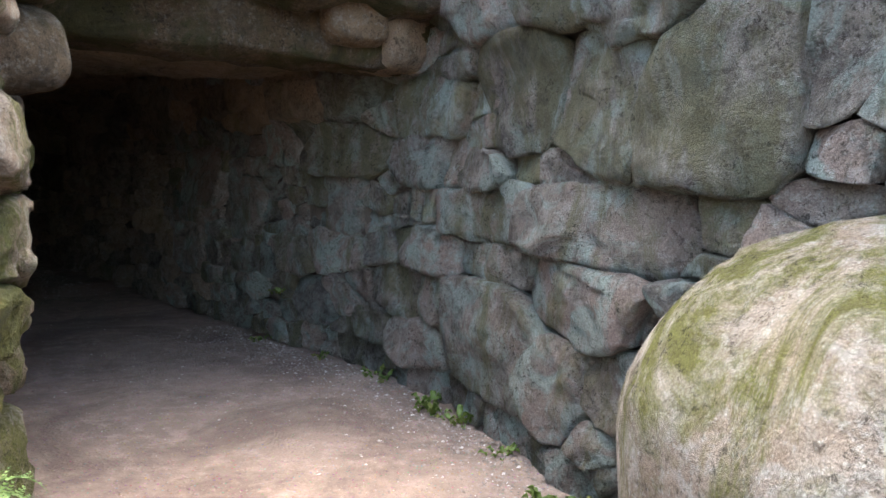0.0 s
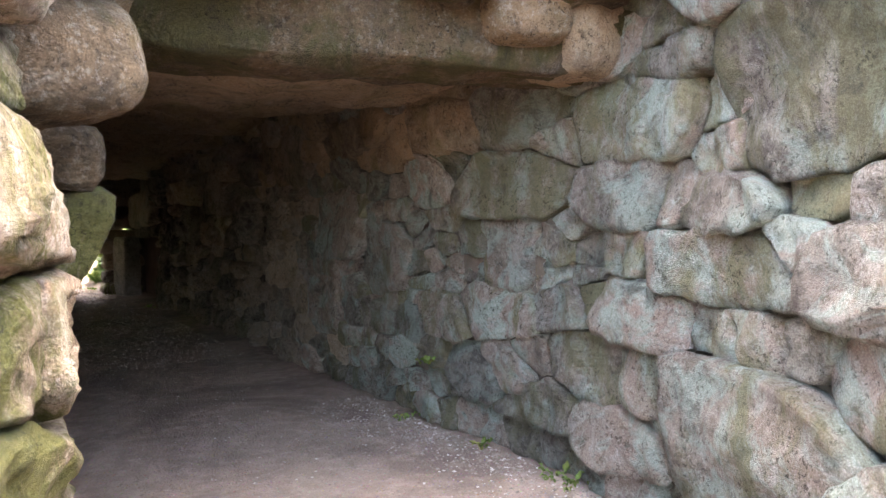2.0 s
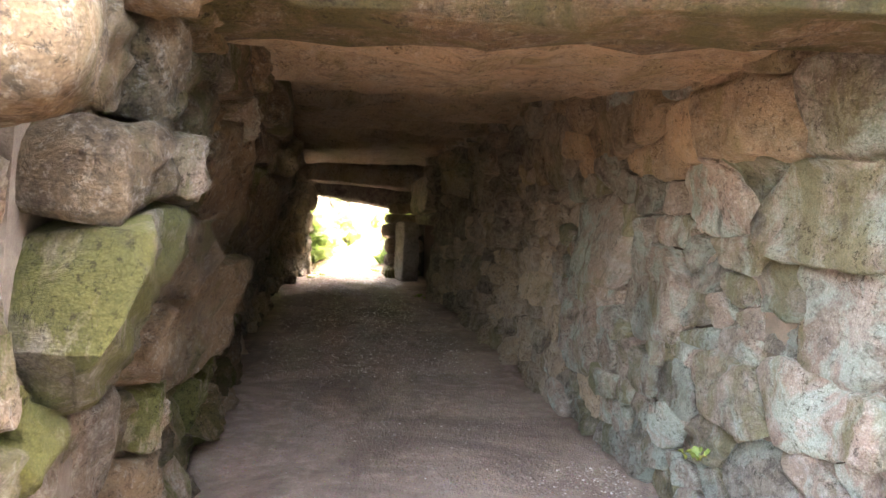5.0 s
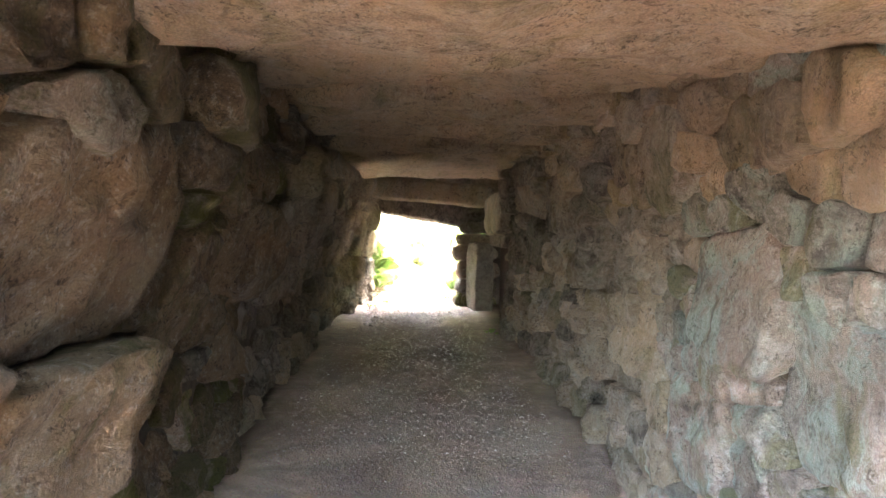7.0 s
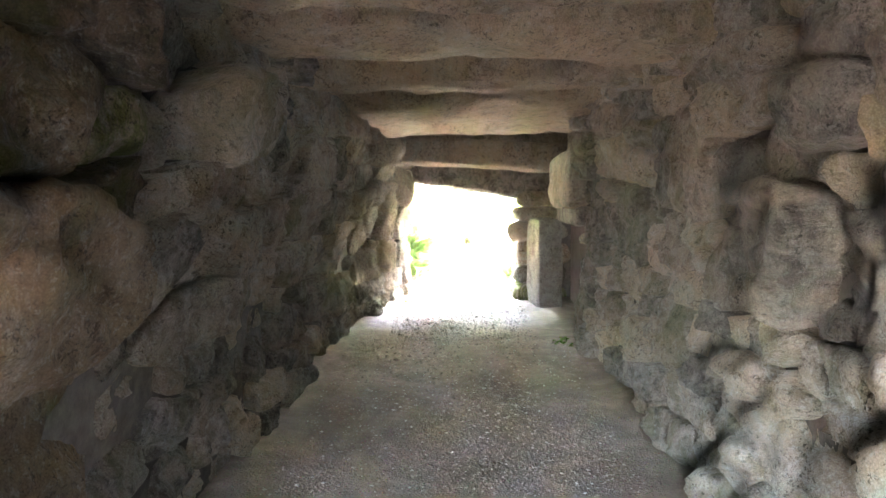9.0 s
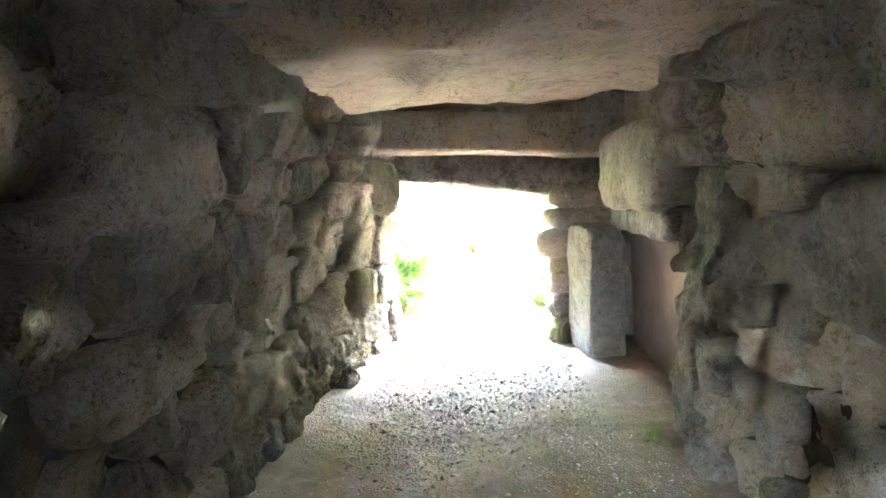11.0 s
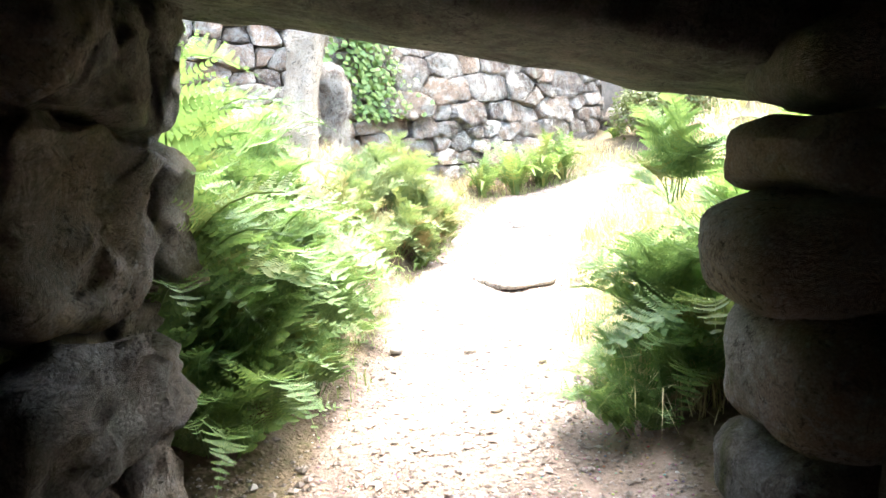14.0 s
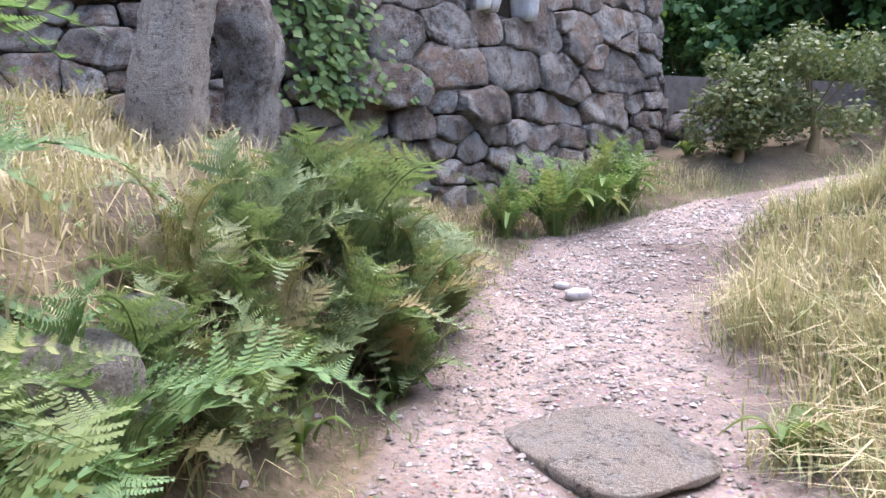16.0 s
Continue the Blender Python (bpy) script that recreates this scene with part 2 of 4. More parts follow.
def rock_geometry(size, square=5.0, rough=0.06, res=9, seed=0, freq=2.0, flat=0.0):
    """A rounded, uneven block, size = full lengths in x, y, z."""
    bm = bmesh.new()
    bmesh.ops.create_cube(bm, size=2)
    bmesh.ops.subdivide_edges(bm, edges=bm.edges, cuts=res, use_grid_fill=True)
    off = Vector((seed * 7.31, seed * 3.17, seed * 1.9))
    for v in bm.verts:
        p = v.co.copy()
        k = sum(abs(c) ** square for c in p) ** (-1 / square)
        p *= k
        q = Vector((p.x * size[0] / 2, p.y * size[1] / 2, p.z * size[2] / 2))
        d = rnoise(q + off, freq, 4) * rough + rnoise(q + off, freq * 5, 3) * rough * 0.28
        nrm = Vector((p.x / size[0], p.y / size[1], p.z / size[2])).normalized()
        v.co = q + nrm * d
    me = bmesh_lists(bm)
    bm.free()
    return me


def bmesh_lists(bm):
    bm.verts.index_update()
    return [v.co.copy() for v in bm.verts], [[v.index for v in f.verts] for f in bm.faces]


def rock_thing(name, size, m, mat, label="", category="", parent=None, **kw):
    verts, faces = rock_geometry(size, **kw)
    ob = link(name, verts, faces, mat, parent)
    ob.matrix_world = m
    if label:
        tagged(ob, label, category)
    return ob


class Curve2:
    """A wall's foot line in plan, by arc length, with the way out of the wall (towards the walker)."""

    def __init__(self, pts, flip=1):
        self.p = [Vector(q) for q in pts]
        for _ in range(2):
            r = [self.p[0]]
            for a, b in zip(self.p, self.p[1:]):
                r += [a * 0.75 + b * 0.25, a * 0.25 + b * 0.75]
            self.p = r + [self.p[-1]]
        self.l = [0.0]
        for a, b in zip(self.p, self.p[1:]):
            self.l.append(self.l[-1] + (b - a).length)
        self.flip, self.length = flip, self.l[-1]

    def at(self, u):
        i = 0
        while i < len(self.l) - 2 and self.l[i + 1] < u:
            i += 1
        a, b = self.p[i], self.p[i + 1]
        t = (b - a).normalized()
        return a + t * (u - self.l[i]), Vector((-t.y, t.x)) * self.flip

    def near(self, x, y):
        best = min(range(len(self.p)), key=lambda i: (self.p[i] - Vector((x, y))).length_squared)
        return self.l[best]


def clip(poly, nx, ny, c):
    """Keeps the side nx*x + ny*y <= c of a convex polygon."""
    out = []
    for i, a in enumerate(poly):
        b = poly[(i + 1) % len(poly)]
        da, db = nx * a[0] + ny * a[1] - c, nx * b[0] + ny * b[1] - c
        if da <= 0:
            out.append(a)
        if da * db < 0:
            f = da / (da - db)
            out.append((a[0] + (b[0] - a[0]) * f, a[1] + (b[1] - a[1]) * f))
    return out


def hull(pts):
    pts = sorted(set(pts))

    def half(ps):
        h = []
        for q in ps:
            while len(h) > 1 and (h[-1][0] - h[-2][0]) * (q[1] - h[-2][1]) - (h[-1][1] - h[-2][1]) * (q[0] - h[-2][0]) <= 0:
                h.pop()
            h.append(q)
        return h[:-1]
    return half(pts) + half(pts[::-1])


def masonry(length, top, wide, high, rng, big=(), squeeze=0.62):
    """Irregular stones that fill length x top(u): convex outlines from a power diagram. big: (u, v, width, height) of stones of known place."""
    seeds = []
    for gi, (u, v, w, h) in enumerate(big):
        cell = min(w, h, 0.3)
        nu, nv = max(1, round(w / cell)), max(1, round(h / cell))
        for i in range(nu):
            for j in range(nv):
                seeds.append((u + w * ((i + 0.5) / nu - 0.5), v + h * ((j + 0.5) / nv - 0.5), 0.42 * cell, gi))
    fill, v = [], 0.0
    while v < max(top(length * i / 20) for i in range(21)):
        row = high * rng.uniform(0.65, 1.4)
        u = -rng.uniform(0, wide)
        while u < length + wide:
            w = wide * rng.choice((0.5, 0.7, 0.9, 1.1, 1.5)) * rng.uniform(0.8, 1.2)
            fill.append((u + w / 2, v + row * 0.5 + rng.uniform(-0.28, 0.28) * row, rng.uniform(0.25, 0.62) * min(w, row)))
            u += w
        v += row
    for u, v, r in fill:
        if all(abs(u - a) > (b / 2 + 0.06) or abs(v - c) > (d / 2 + 0.05) for a, c, b, d in big):
            seeds.append((u, v, r, None))
    cells = {}
    for i, (u, v, r, g) in enumerate(seeds):
        if not (-0.1 < u < length + 0.1 and v < top(min(max(u, 0), length)) + 0.1):
            continue
        poly = [(0, -0.03), (length, -0.03), (length, 4), (0, 4)]
        poly = clip(poly, 0, 1, top(min(max(u, 0), length)) + rng.uniform(-0.08, 0.08))
        for j, (a, b, q, g2) in enumerate(seeds):
            if i == j or abs(a - u) > 1.9 or abs(b - v) > 1.2 or (g is not None and g == g2):
                continue
            du, dv = (a - u) * squeeze ** 2, b - v
            c = (squeeze ** 2 * (a * a - u * u) + b * b - v * v - q * q + r * r) / 2
            poly = clip(poly, du, dv, c)
            if len(poly) < 3:
                break
        if len(poly) >= 3:
            cells.setdefault(("g", g) if g is not None else ("s", i), []).append(poly)
    out = []
    for key, polys in cells.items():
        p = polys[0] if len(polys) == 1 else hull([q for poly in polys for q in poly])
        area = sum(p[i - 1][0] * p[i][1] - p[i][0] * p[i - 1][1] for i in range(len(p))) / 2
        if abs(area) > 0.004:
            out.append((p, abs(area), key[0] == "g"))
    return out


def round_outline(p, n, rng, gap, cut=0.22):
    for turn in range(2):
        cut = cut if turn == 0 else 0.25
        r = []
        for i in range(len(p)):
            a, b = p[i], p[(i + 1) % len(p)]
            r += [(a[0] + (b[0] - a[0]) * cut, a[1] + (b[1] - a[1]) * cut), (b[0] - (b[0] - a[0]) * cut, b[1] - (b[1] - a[1]) * cut)]
        p = r
    seg = [math.dist(p[i], p[(i + 1) % len(p)]) for i in range(len(p))]
    total, out, i, acc = sum(seg), [], 0, 0.0
    for k in range(n):
        want = total * k / n
        while acc + seg[i] < want and i < len(p) - 1:
            acc += seg[i]
            i += 1
        f = (want - acc) / max(seg[i], 1e-6)
        a, b = p[i], p[(i + 1) % len(p)]
        out.append((a[0] + (b[0] - a[0]) * f, a[1] + (b[1] - a[1]) * f))
    cx, cy = sum(q[0] for q in out) / n, sum(q[1] for q in out) / n
    res = []
    for x, y in out:
        r = math.hypot(x - cx, y - cy)
        f = max(0.4, (r - gap) / r) if r > 1e-6 else 1
        res.append((cx + (x - cx) * f, cy + (y - cy) * f))
    return res, (cx, cy)


def lay_stones(wall, curve, stones, rng, mat, lean, base, bulge=(0.02, 0.06), gap=0.005, ring=28, face_noise=0.045, jut=0.035, tilt=1.0):
    """One stone a piece, each with a rounded rim, an uneven face and a tail in the wall. lean(u, v): metres that the face comes forward."""
    for poly, area, big in stones:
        p, (cu, cv) = round_outline(poly, ring, rng, gap, 0.10 if not big else 0.08)
        size = math.sqrt(area)
        b = rng.uniform(*bulge) * min(1.5, 0.5 + size * 1.6)
        out = rng.uniform(-jut, jut) + (0.03 if big else 0)
        tu, tv = tilt * rng.uniform(-0.22, 0.22), tilt * rng.uniform(-0.25, 0.12)
        off = Vector((rng.uniform(0, 90), rng.uniform(0, 90), rng.uniform(0, 90)))
        c2, cn = curve.at(cu)
        origin = Vector((c2.x + cn.x * lean(cu, cv), c2.y + cn.y * lean(cu, cv), base(cu) + cv))
        verts, faces = [], []
        rings = [(0.86, -0.26), (1.0, -0.08), (1.0, -0.01), (0.97, 0.5 * b), (0.91, 0.8 * b), (0.79, 0.93 * b), (0.63, 0.98 * b), (0.45, 1.0 * b), (0.24, 1.0 * b)]
        if big:
            rings.insert(6, (0.71, 0.96 * b))
        for f, dep in rings:
            for (u, v) in p:
                uu, vv = cu + (u - cu) * f, cv + (v - cv) * f
                q = Vector((uu, vv, dep * 2))
                wob = Vector((rnoise(q + off, 6, 3), rnoise(q + off + Vector((9, 4, 1)), 6, 3), 0)) * 0.036 * min(1, size * 2.5)
                uu, vv = uu + wob.x, vv + wob.y
                d = dep + out + (tu * (uu - cu) + tv * (vv - cv) if dep > -0.1 else 0)
                if dep > -0.05:
                    d += face_noise * (rnoise(q + off, 3.2, 3) * 1.1 + rnoise(q + off, 13, 3) * 0.6 - 0.9 * max(0, noise.noise((q + off) * 4.5)) )
                c, nrm = curve.at(uu)
                d += lean(uu, vv)
                verts.append(Vector((c.x + nrm.x * d, c.y + nrm.y * d, base(uu) + vv)) - origin)
        k = len(p)
        for r in range(len(rings) - 1):
            for i in range(k):
                j = (i + 1) % k
                faces.append((r * k + i, r * k + j, (r + 1) * k + j, (r + 1) * k + i))
        last = (len(rings) - 1) * k
        verts.append(sum(verts[last:last + k], Vector()) / k)
        faces += [(last + i, last + (i + 1) % k, len(verts) - 1) for i in range(k)]
        if curve.flip > 0:
            faces = [f[::-1] for f in faces]
        ob = link("stone", verts, faces, mat(cu, cv, rng) if callable(mat) else mat, wall, True, origin)
        ob.data.polygons.foreach_set("use_smooth", [i >= 3 * k for i in range(len(faces))])


def wall_core(name, curve, top, thick, base, label, lean=None, set_back=0.1):
    """The earth and rubble heart behind the stones."""
    verts, faces = [], []
    n = max(6, int(curve.length / 0.4))
    for i in range(n + 1):
        u = curve.length * i / n
        c, m = curve.at(u)
        for d, z in ((-set_back, -0.4), (-set_back + (lean(u, 2.0) if lean else 0), top(u) + 0.25), (-thick, top(u) + 0.25), (-thick, -0.4)):
            verts.append((c.x + m.x * d, c.y + m.y * d, base(u) + z))
    for i in range(n):
        for k in range(4):
            a, b = i * 4 + k, i * 4 + (k + 1) % 4
            faces.append((a, b, b + 4, a + 4))
    faces += [(0, 1, 2, 3), (n * 4 + 3, n * 4 + 2, n * 4 + 1, n * 4)]
    if curve.flip < 0:
        faces = [f[::-1] for f in faces]
    ob = link(name, verts, faces, CORE, None, False)
    return tagged(ob, label, "wall", kind="structure")


def stone_wall(name, curve, top, lean, wide, high, mat, label, seed, big=(), base=None, thick=0.6, **kw):
    rng = random.Random(seed)
    base = base or (lambda u: 0.0)
    wall = wall_core(name, curve, top, thick, base, label, lean)
    lay_stones(wall, curve, masonry(curve.length, top, wide, high, rng, big), rng, mat, lean, base, **kw)
    return wall


def P(s, n):
    """A point of the passage: s along it, n across it."""
    return (-0.735 * s + 0.677 * n, 0.677 * s + 0.735 * n)


YAW = math.degrees(math.atan2(0.677, -0.735))      # the way along the passage


# ---- ground: one sheet, with the passage floor, the path up out of it, and its banks ----
TRACK = [(0.4, -6.0, 0.6), (0.3, -2.5, 0.05), (0.1, 1.0, 0.0), (-0.3, 3.6, 0.0), (-1.0, 5.4, -0.02), P(6.5, 2.9) + (-0.04,), P(10, 2.9) + (-0.04,), P(14, 2.85) + (-0.03,),
         P(17.2, 2.9) + (0.05,), (-11.3, 14.6, 0.18), (-11.9, 15.4, 0.28), (-12.5, 16.4, 0.37), (-13.2, 17.6, 0.52), (-13.5, 18.6, 0.72), (-13.1, 19.8, 0.95), (-12.0, 21.6, 1.25), (-10.8, 24.0, 1.5), (-9, 30, 1.8)]
TR = np.array(TRACK)
OPEN_S = 17.9       # the passage ends here


def track_near(x, y):
    """Nearest place on the walked line: distance to its right (+) or left (-), height, and the arc length."""
    a, b = TR[:-1, :2], TR[1:, :2]
    ab = b - a
    l2 = (ab ** 2).sum(1)
    f = np.clip((((x - a[:, 0]) * ab[:, 0]) + ((y - a[:, 1]) * ab[:, 1])) / l2, 0, 1)
    q = a + ab * f[:, None]
    d = np.hypot(x - q[:, 0], y - q[:, 1])
    i = int(d.argmin())
    side = ab[i, 0] * (y - a[i, 1]) - ab[i, 1] * (x - a[i, 0])
    z = TR[i, 2] + (TR[i + 1, 2] - TR[i, 2]) * f[i]
    return (-d[i] if side > 0 else d[i]), z, i + f[i]


def step(a, b, x):
    t = min(1, max(0, (x - a) / (b - a)))
    return t * t * (3 - 2 * t)


def ground_z(x, y):
    d, z, k = track_near(x, y)
    n3 = Vector((x, y, 0))
    bumpy = 0.022 * rnoise(n3, 1.6, 3) + 0.010 * rnoise(n3, 7, 3)
    if k < 8.35:                                    # the cutting and the passage: level floor between walls
        edge = 2.15 if k > 3.4 else 2.6
        top = 2.7 if d > 0 else 2.7 - 1.5 * step(3.4, 2.2, k)
        top *= 1 - 0.6 * step(1.8, 0.8, k)
        rise = top * step(edge, edge + 0.6, abs(d))
        return z + bumpy + rise + (0.15 * rnoise(n3, 0.5, 3) if abs(d) > edge else 0) * step(edge, edge + 1, abs(d))
    out = step(8.35, 9.2, k)
    if d < 0:                                       # bank with bracken
        steep = 0.72 * step(0.6, 1.3, -d) + 0.45 * step(1.2, 3.2, -d)
        gentle = 0.25 * step(0.6, 1.4, -d) + 0.3 * step(1.4, 3, -d)
        rise = steep + (gentle - steep) * step(11.3, 12.6, k)
    else:                                           # grassy bank
        rise = 0.10 * step(0.5, 0.8, d) + 1.5 * step(0.7, 3.0, d) + 0.35 * step(3, 6, d)
        if k > 13.4:
            rise *= 1 - 0.55 * step(13.4, 14.6, k)
    near = 2.7 * step(2.15, 2.75, abs(d))
    rise = near + (rise - near) * out
    rough = 0.07 * rnoise(n3, 1.3, 3) * step(0.6, 1.2, abs(d))
    return z + bumpy + rise + rough


def spaced(lo, hi, stepsize, far):
    mid = list(np.arange(lo, hi, stepsize))
    left, right, w = [], [], stepsize
    a, b = lo, hi
    while a > lo - far:
        w *= 1.45
        a, b = a - w, b + w
        left.append(a), right.append(b)
    return left[::-1] + mid + right


def build_ground():
    xs, ys = spaced(-17.0, 3.0, 0.085, 900), spaced(-3.0, 23.5, 0.085, 900)
    verts, faces, mats = [], [], []
    far = (-9, 30)
    for y in ys:
        for x in xs:
            d, z, k = track_near(x, y)
            mats.append(1 - (step(0.45, 1.0, abs(d) - (1.9 if k < 8.3 else 0.0)) if d > 0 or k < 8.3 else step(0.38, 0.72, -d)))
            if -24 < x < 10 and -10 < y < 36:
                verts.append((x, y, ground_z(x, y)))
            else:
                verts.append((x, y, 2.2 + 1.5 * rnoise((x, y, 0), 0.01, 2)))
    w = len(xs)
    for j in range(len(ys) - 1):
        for i in range(w - 1):
            faces.append((j * w + i, j * w + i + 1, (j + 1) * w + i + 1, (j + 1) * w + i))
    ob = link("ground", verts, faces, EARTH)
    worn = ob.data.attributes.new("worn", "FLOAT", "POINT")
    worn.data.foreach_set("value", mats)
    return tagged(ob, "pinkish trodden earth floor and path between grassy banks", "ground", kind="structure")


ground = build_ground()

# ---- walls of the cutting and the passage ----
right = Curve2([(2.0, 1.2), (1.8, 2.8), (1.15, 3.7), (0.75, 4.35), (0.35, 5.1), (-0.15, 5.95), (-0.68, 6.55), P(6, 4.27), P(8, 4.3), P(9.4, 4.28)], 1)
right_deep = Curve2([P(9.35, 4.32), P(11, 4.36), P(13, 4.36), P(14.9, 4.30), P(15.22, 4.40), P(15.3, 5.0)], 1)
left_open = Curve2([(-1.1, -1.6), (-1.25, 0.8), (-1.3, 2.0), (-1.40, 2.9), (-1.60, 3.5), P(3.8, 1.44), P(4.4, 1.47)], -1)
left_deep = Curve2([P(4.35, 1.5), P(9, 1.5), P(13.8, 1.48), P(16, 1.66), P(17.2, 2.05), P(17.95, 2.18), P(18.15, 1.7)], -1)

BIG_RIGHT = [(3.99, 1.95, 0.62, 0.56), (3.32, 1.31, 1.25, 0.36), (3.42, 0.92, 0.85, 0.38), (4.25, 0.56, 0.85, 0.74), (5.5, 0.68, 0.55, 0.30), (5.10, 1.97, 0.98, 0.38), (6.07, 2.13, 0.48, 0.44),
             (6.76, 2.14, 0.66, 0.34), (6.21, 1.70, 0.88, 0.30), (7.17, 1.76, 0.55, 0.34), (4.47, 1.29, 0.78, 0.30), (5.19, 1.61, 0.62, 0.26), (4.47, 1.55, 0.46, 0.18), (5.05, 1.02, 0.66, 0.38), (6.3, 1.29, 0.44, 0.46),
             (8.75, 1.46, 0.8, 0.6), (6.45, 0.88, 0.66, 0.34), (6.67, 0.44, 0.5, 0.34), (7.05, 0.82, 0.5, 0.30), (5.9, 0.36, 0.34, 0.3), (5.2, 0.34, 0.6, 0.34), (2.64, 1.80, 0.55, 0.56), (3.2, 1.86, 0.58, 0.52), (2.25, 1.88, 0.34, 0.36)]
BIG_RIGHT += [(3.12, 0.55, 0.34, 0.36), (3.52, 0.46, 0.28, 0.46), (7.9, 1.2, 0.75, 0.5), (7.74, 2.26, 0.5, 0.16), (8.5, 2.2, 0.8, 0.28), (9.6, 2.08, 0.6, 0.52), (10.1, 0.9, 0.6, 0.3), (9.1, 0.7, 0.7, 0.5), (3.2, 2.42, 0.95, 0.36), (4.3, 2.5, 0.8, 0.36), (5.8, 0.98, 0.34, 0.24)]
wall_right_1 = stone_wall("wall_right_1", right, lambda u: 2.9 - 0.42 * step(4.6, 5.6, u) + 0.3 * step(8.0, 9.5, u), lambda u, v: 0.10 * step(1.7, 2.3, v) * step(5.4, 6.2, u) + 0.09 * step(1.88, 1.96, v) * step(5.75, 5.9, u) * step(7.2, 7.05, u) + 0.2 * step(1.9, 2.7, v) * step(5, 4, u) + 0.05 * rnoise((u, v, 3), 0.9, 2),
                          0.33, 0.19, lambda u, v, r: ROCK_ROOF if v > 1.95 and u > 5.6 and r.random() < 0.75 else (ROCK_INNER if r.random() < step(8.6, 10.4, u) else ROCK_ENTRY), "drystone granite wall with pale green lichen", 11, BIG_RIGHT, bulge=(0.006, 0.028), face_noise=0.032, gap=0.003, jut=0.032, tilt=0.65)
wall_right_2 = stone_wall("wall_right_2", right_deep, lambda u: 2.75 - 0.4 * step(4.0, 6, u), lambda u, v: 0.0 + 0.12 * step(1.3, 2.3, v) + 0.05 * rnoise((u, v, 7), 0.9, 2), 0.40, 0.26, ROCK_INNER,
                          "dark drystone granite passage wall", 12, [(0.8, 1.5, 0.5, 0.5), (1.9, 1.9, 0.6, 0.45), (3.9, 1.88, 0.9, 0.33), (3.5, 1.38, 0.8, 0.5), (2.6, 1.9, 0.5, 0.45), (2.4, 0.8, 0.5, 0.4), (5.5, 0.52, 0.42, 0.98), (5.25, 1.42, 0.5, 0.6)], bulge=(0.02, 0.08), face_noise=0.06, gap=0.012, jut=0.07)
wall_left_1 = stone_wall("wall_left_1", left_open, lambda u: 1.3 + 1.6 * step(2.4, 4.0, u) - 0.4 * step(5.2, 5.8, u), lambda u, v: 0.1 * step(1.5, 2.2, v) * step(5.3, 6, u) + 0.05 * rnoise((u, v, 5), 0.9, 2), 0.40, 0.21, ROCK_LEFT,
                         "drystone wall end with pink and mossy stones", 13, [(5.0, 1.63, 0.72, 0.44), (4.85, 2.2, 0.6, 0.40), (4.45, 1.3, 0.4, 0.2), (4.79, 1.22, 0.24, 0.15), (4.8, 0.98, 0.32, 0.34), (5.3, 1.2, 0.5, 0.3), (5.3, 0.8, 0.45, 0.4), (4.4, 0.65, 0.4, 0.3), (5.0, 0.4, 0.32, 0.4)], bulge=(0.05, 0.12), face_noise=0.045, gap=0.01)
# stones before u = 5.5 are browner, and darker still to carry the shade there
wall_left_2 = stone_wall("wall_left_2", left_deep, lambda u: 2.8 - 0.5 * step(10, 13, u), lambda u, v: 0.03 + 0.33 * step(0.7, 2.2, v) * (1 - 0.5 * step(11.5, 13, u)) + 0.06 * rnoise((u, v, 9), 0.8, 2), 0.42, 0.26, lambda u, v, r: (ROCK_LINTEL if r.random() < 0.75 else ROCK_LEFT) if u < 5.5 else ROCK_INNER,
                         "dark corbelled drystone passage wall", 14, [(0.6, 1.4, 0.8, 0.6), (0.5, 0.8, 0.8, 0.5), (2.2, 1.72, 1.1, 0.58), (2.1, 1.05, 1.0, 0.45), (3.4, 1.42, 0.6, 0.62), (3.5, 2.3, 1.2, 0.42), (4.15, 1.52, 0.6, 0.5), (4.85, 1.46, 0.7, 0.55), (4.9, 0.93, 0.95, 0.46),
                                                                       (4.5, 2.05, 1.1, 0.42), (6.3, 2.08, 1.1, 0.42), (9.2, 2.3, 1.3, 0.38), (8.4, 1.9, 1.0, 0.32), (11.6, 1.27, 0.55, 0.36), (11.5, 0.68, 0.7, 0.38), (11.67, 2.06, 0.6, 0.4), (10.28, 1.14, 0.5, 0.42), (12.34, 0.76, 0.6, 0.32), (12.6, 1.68, 0.42, 0.34)], bulge=(0.02, 0.07), face_noise=0.055, gap=0.012, jut=0.08)

# ---- stone roof of the passage ----


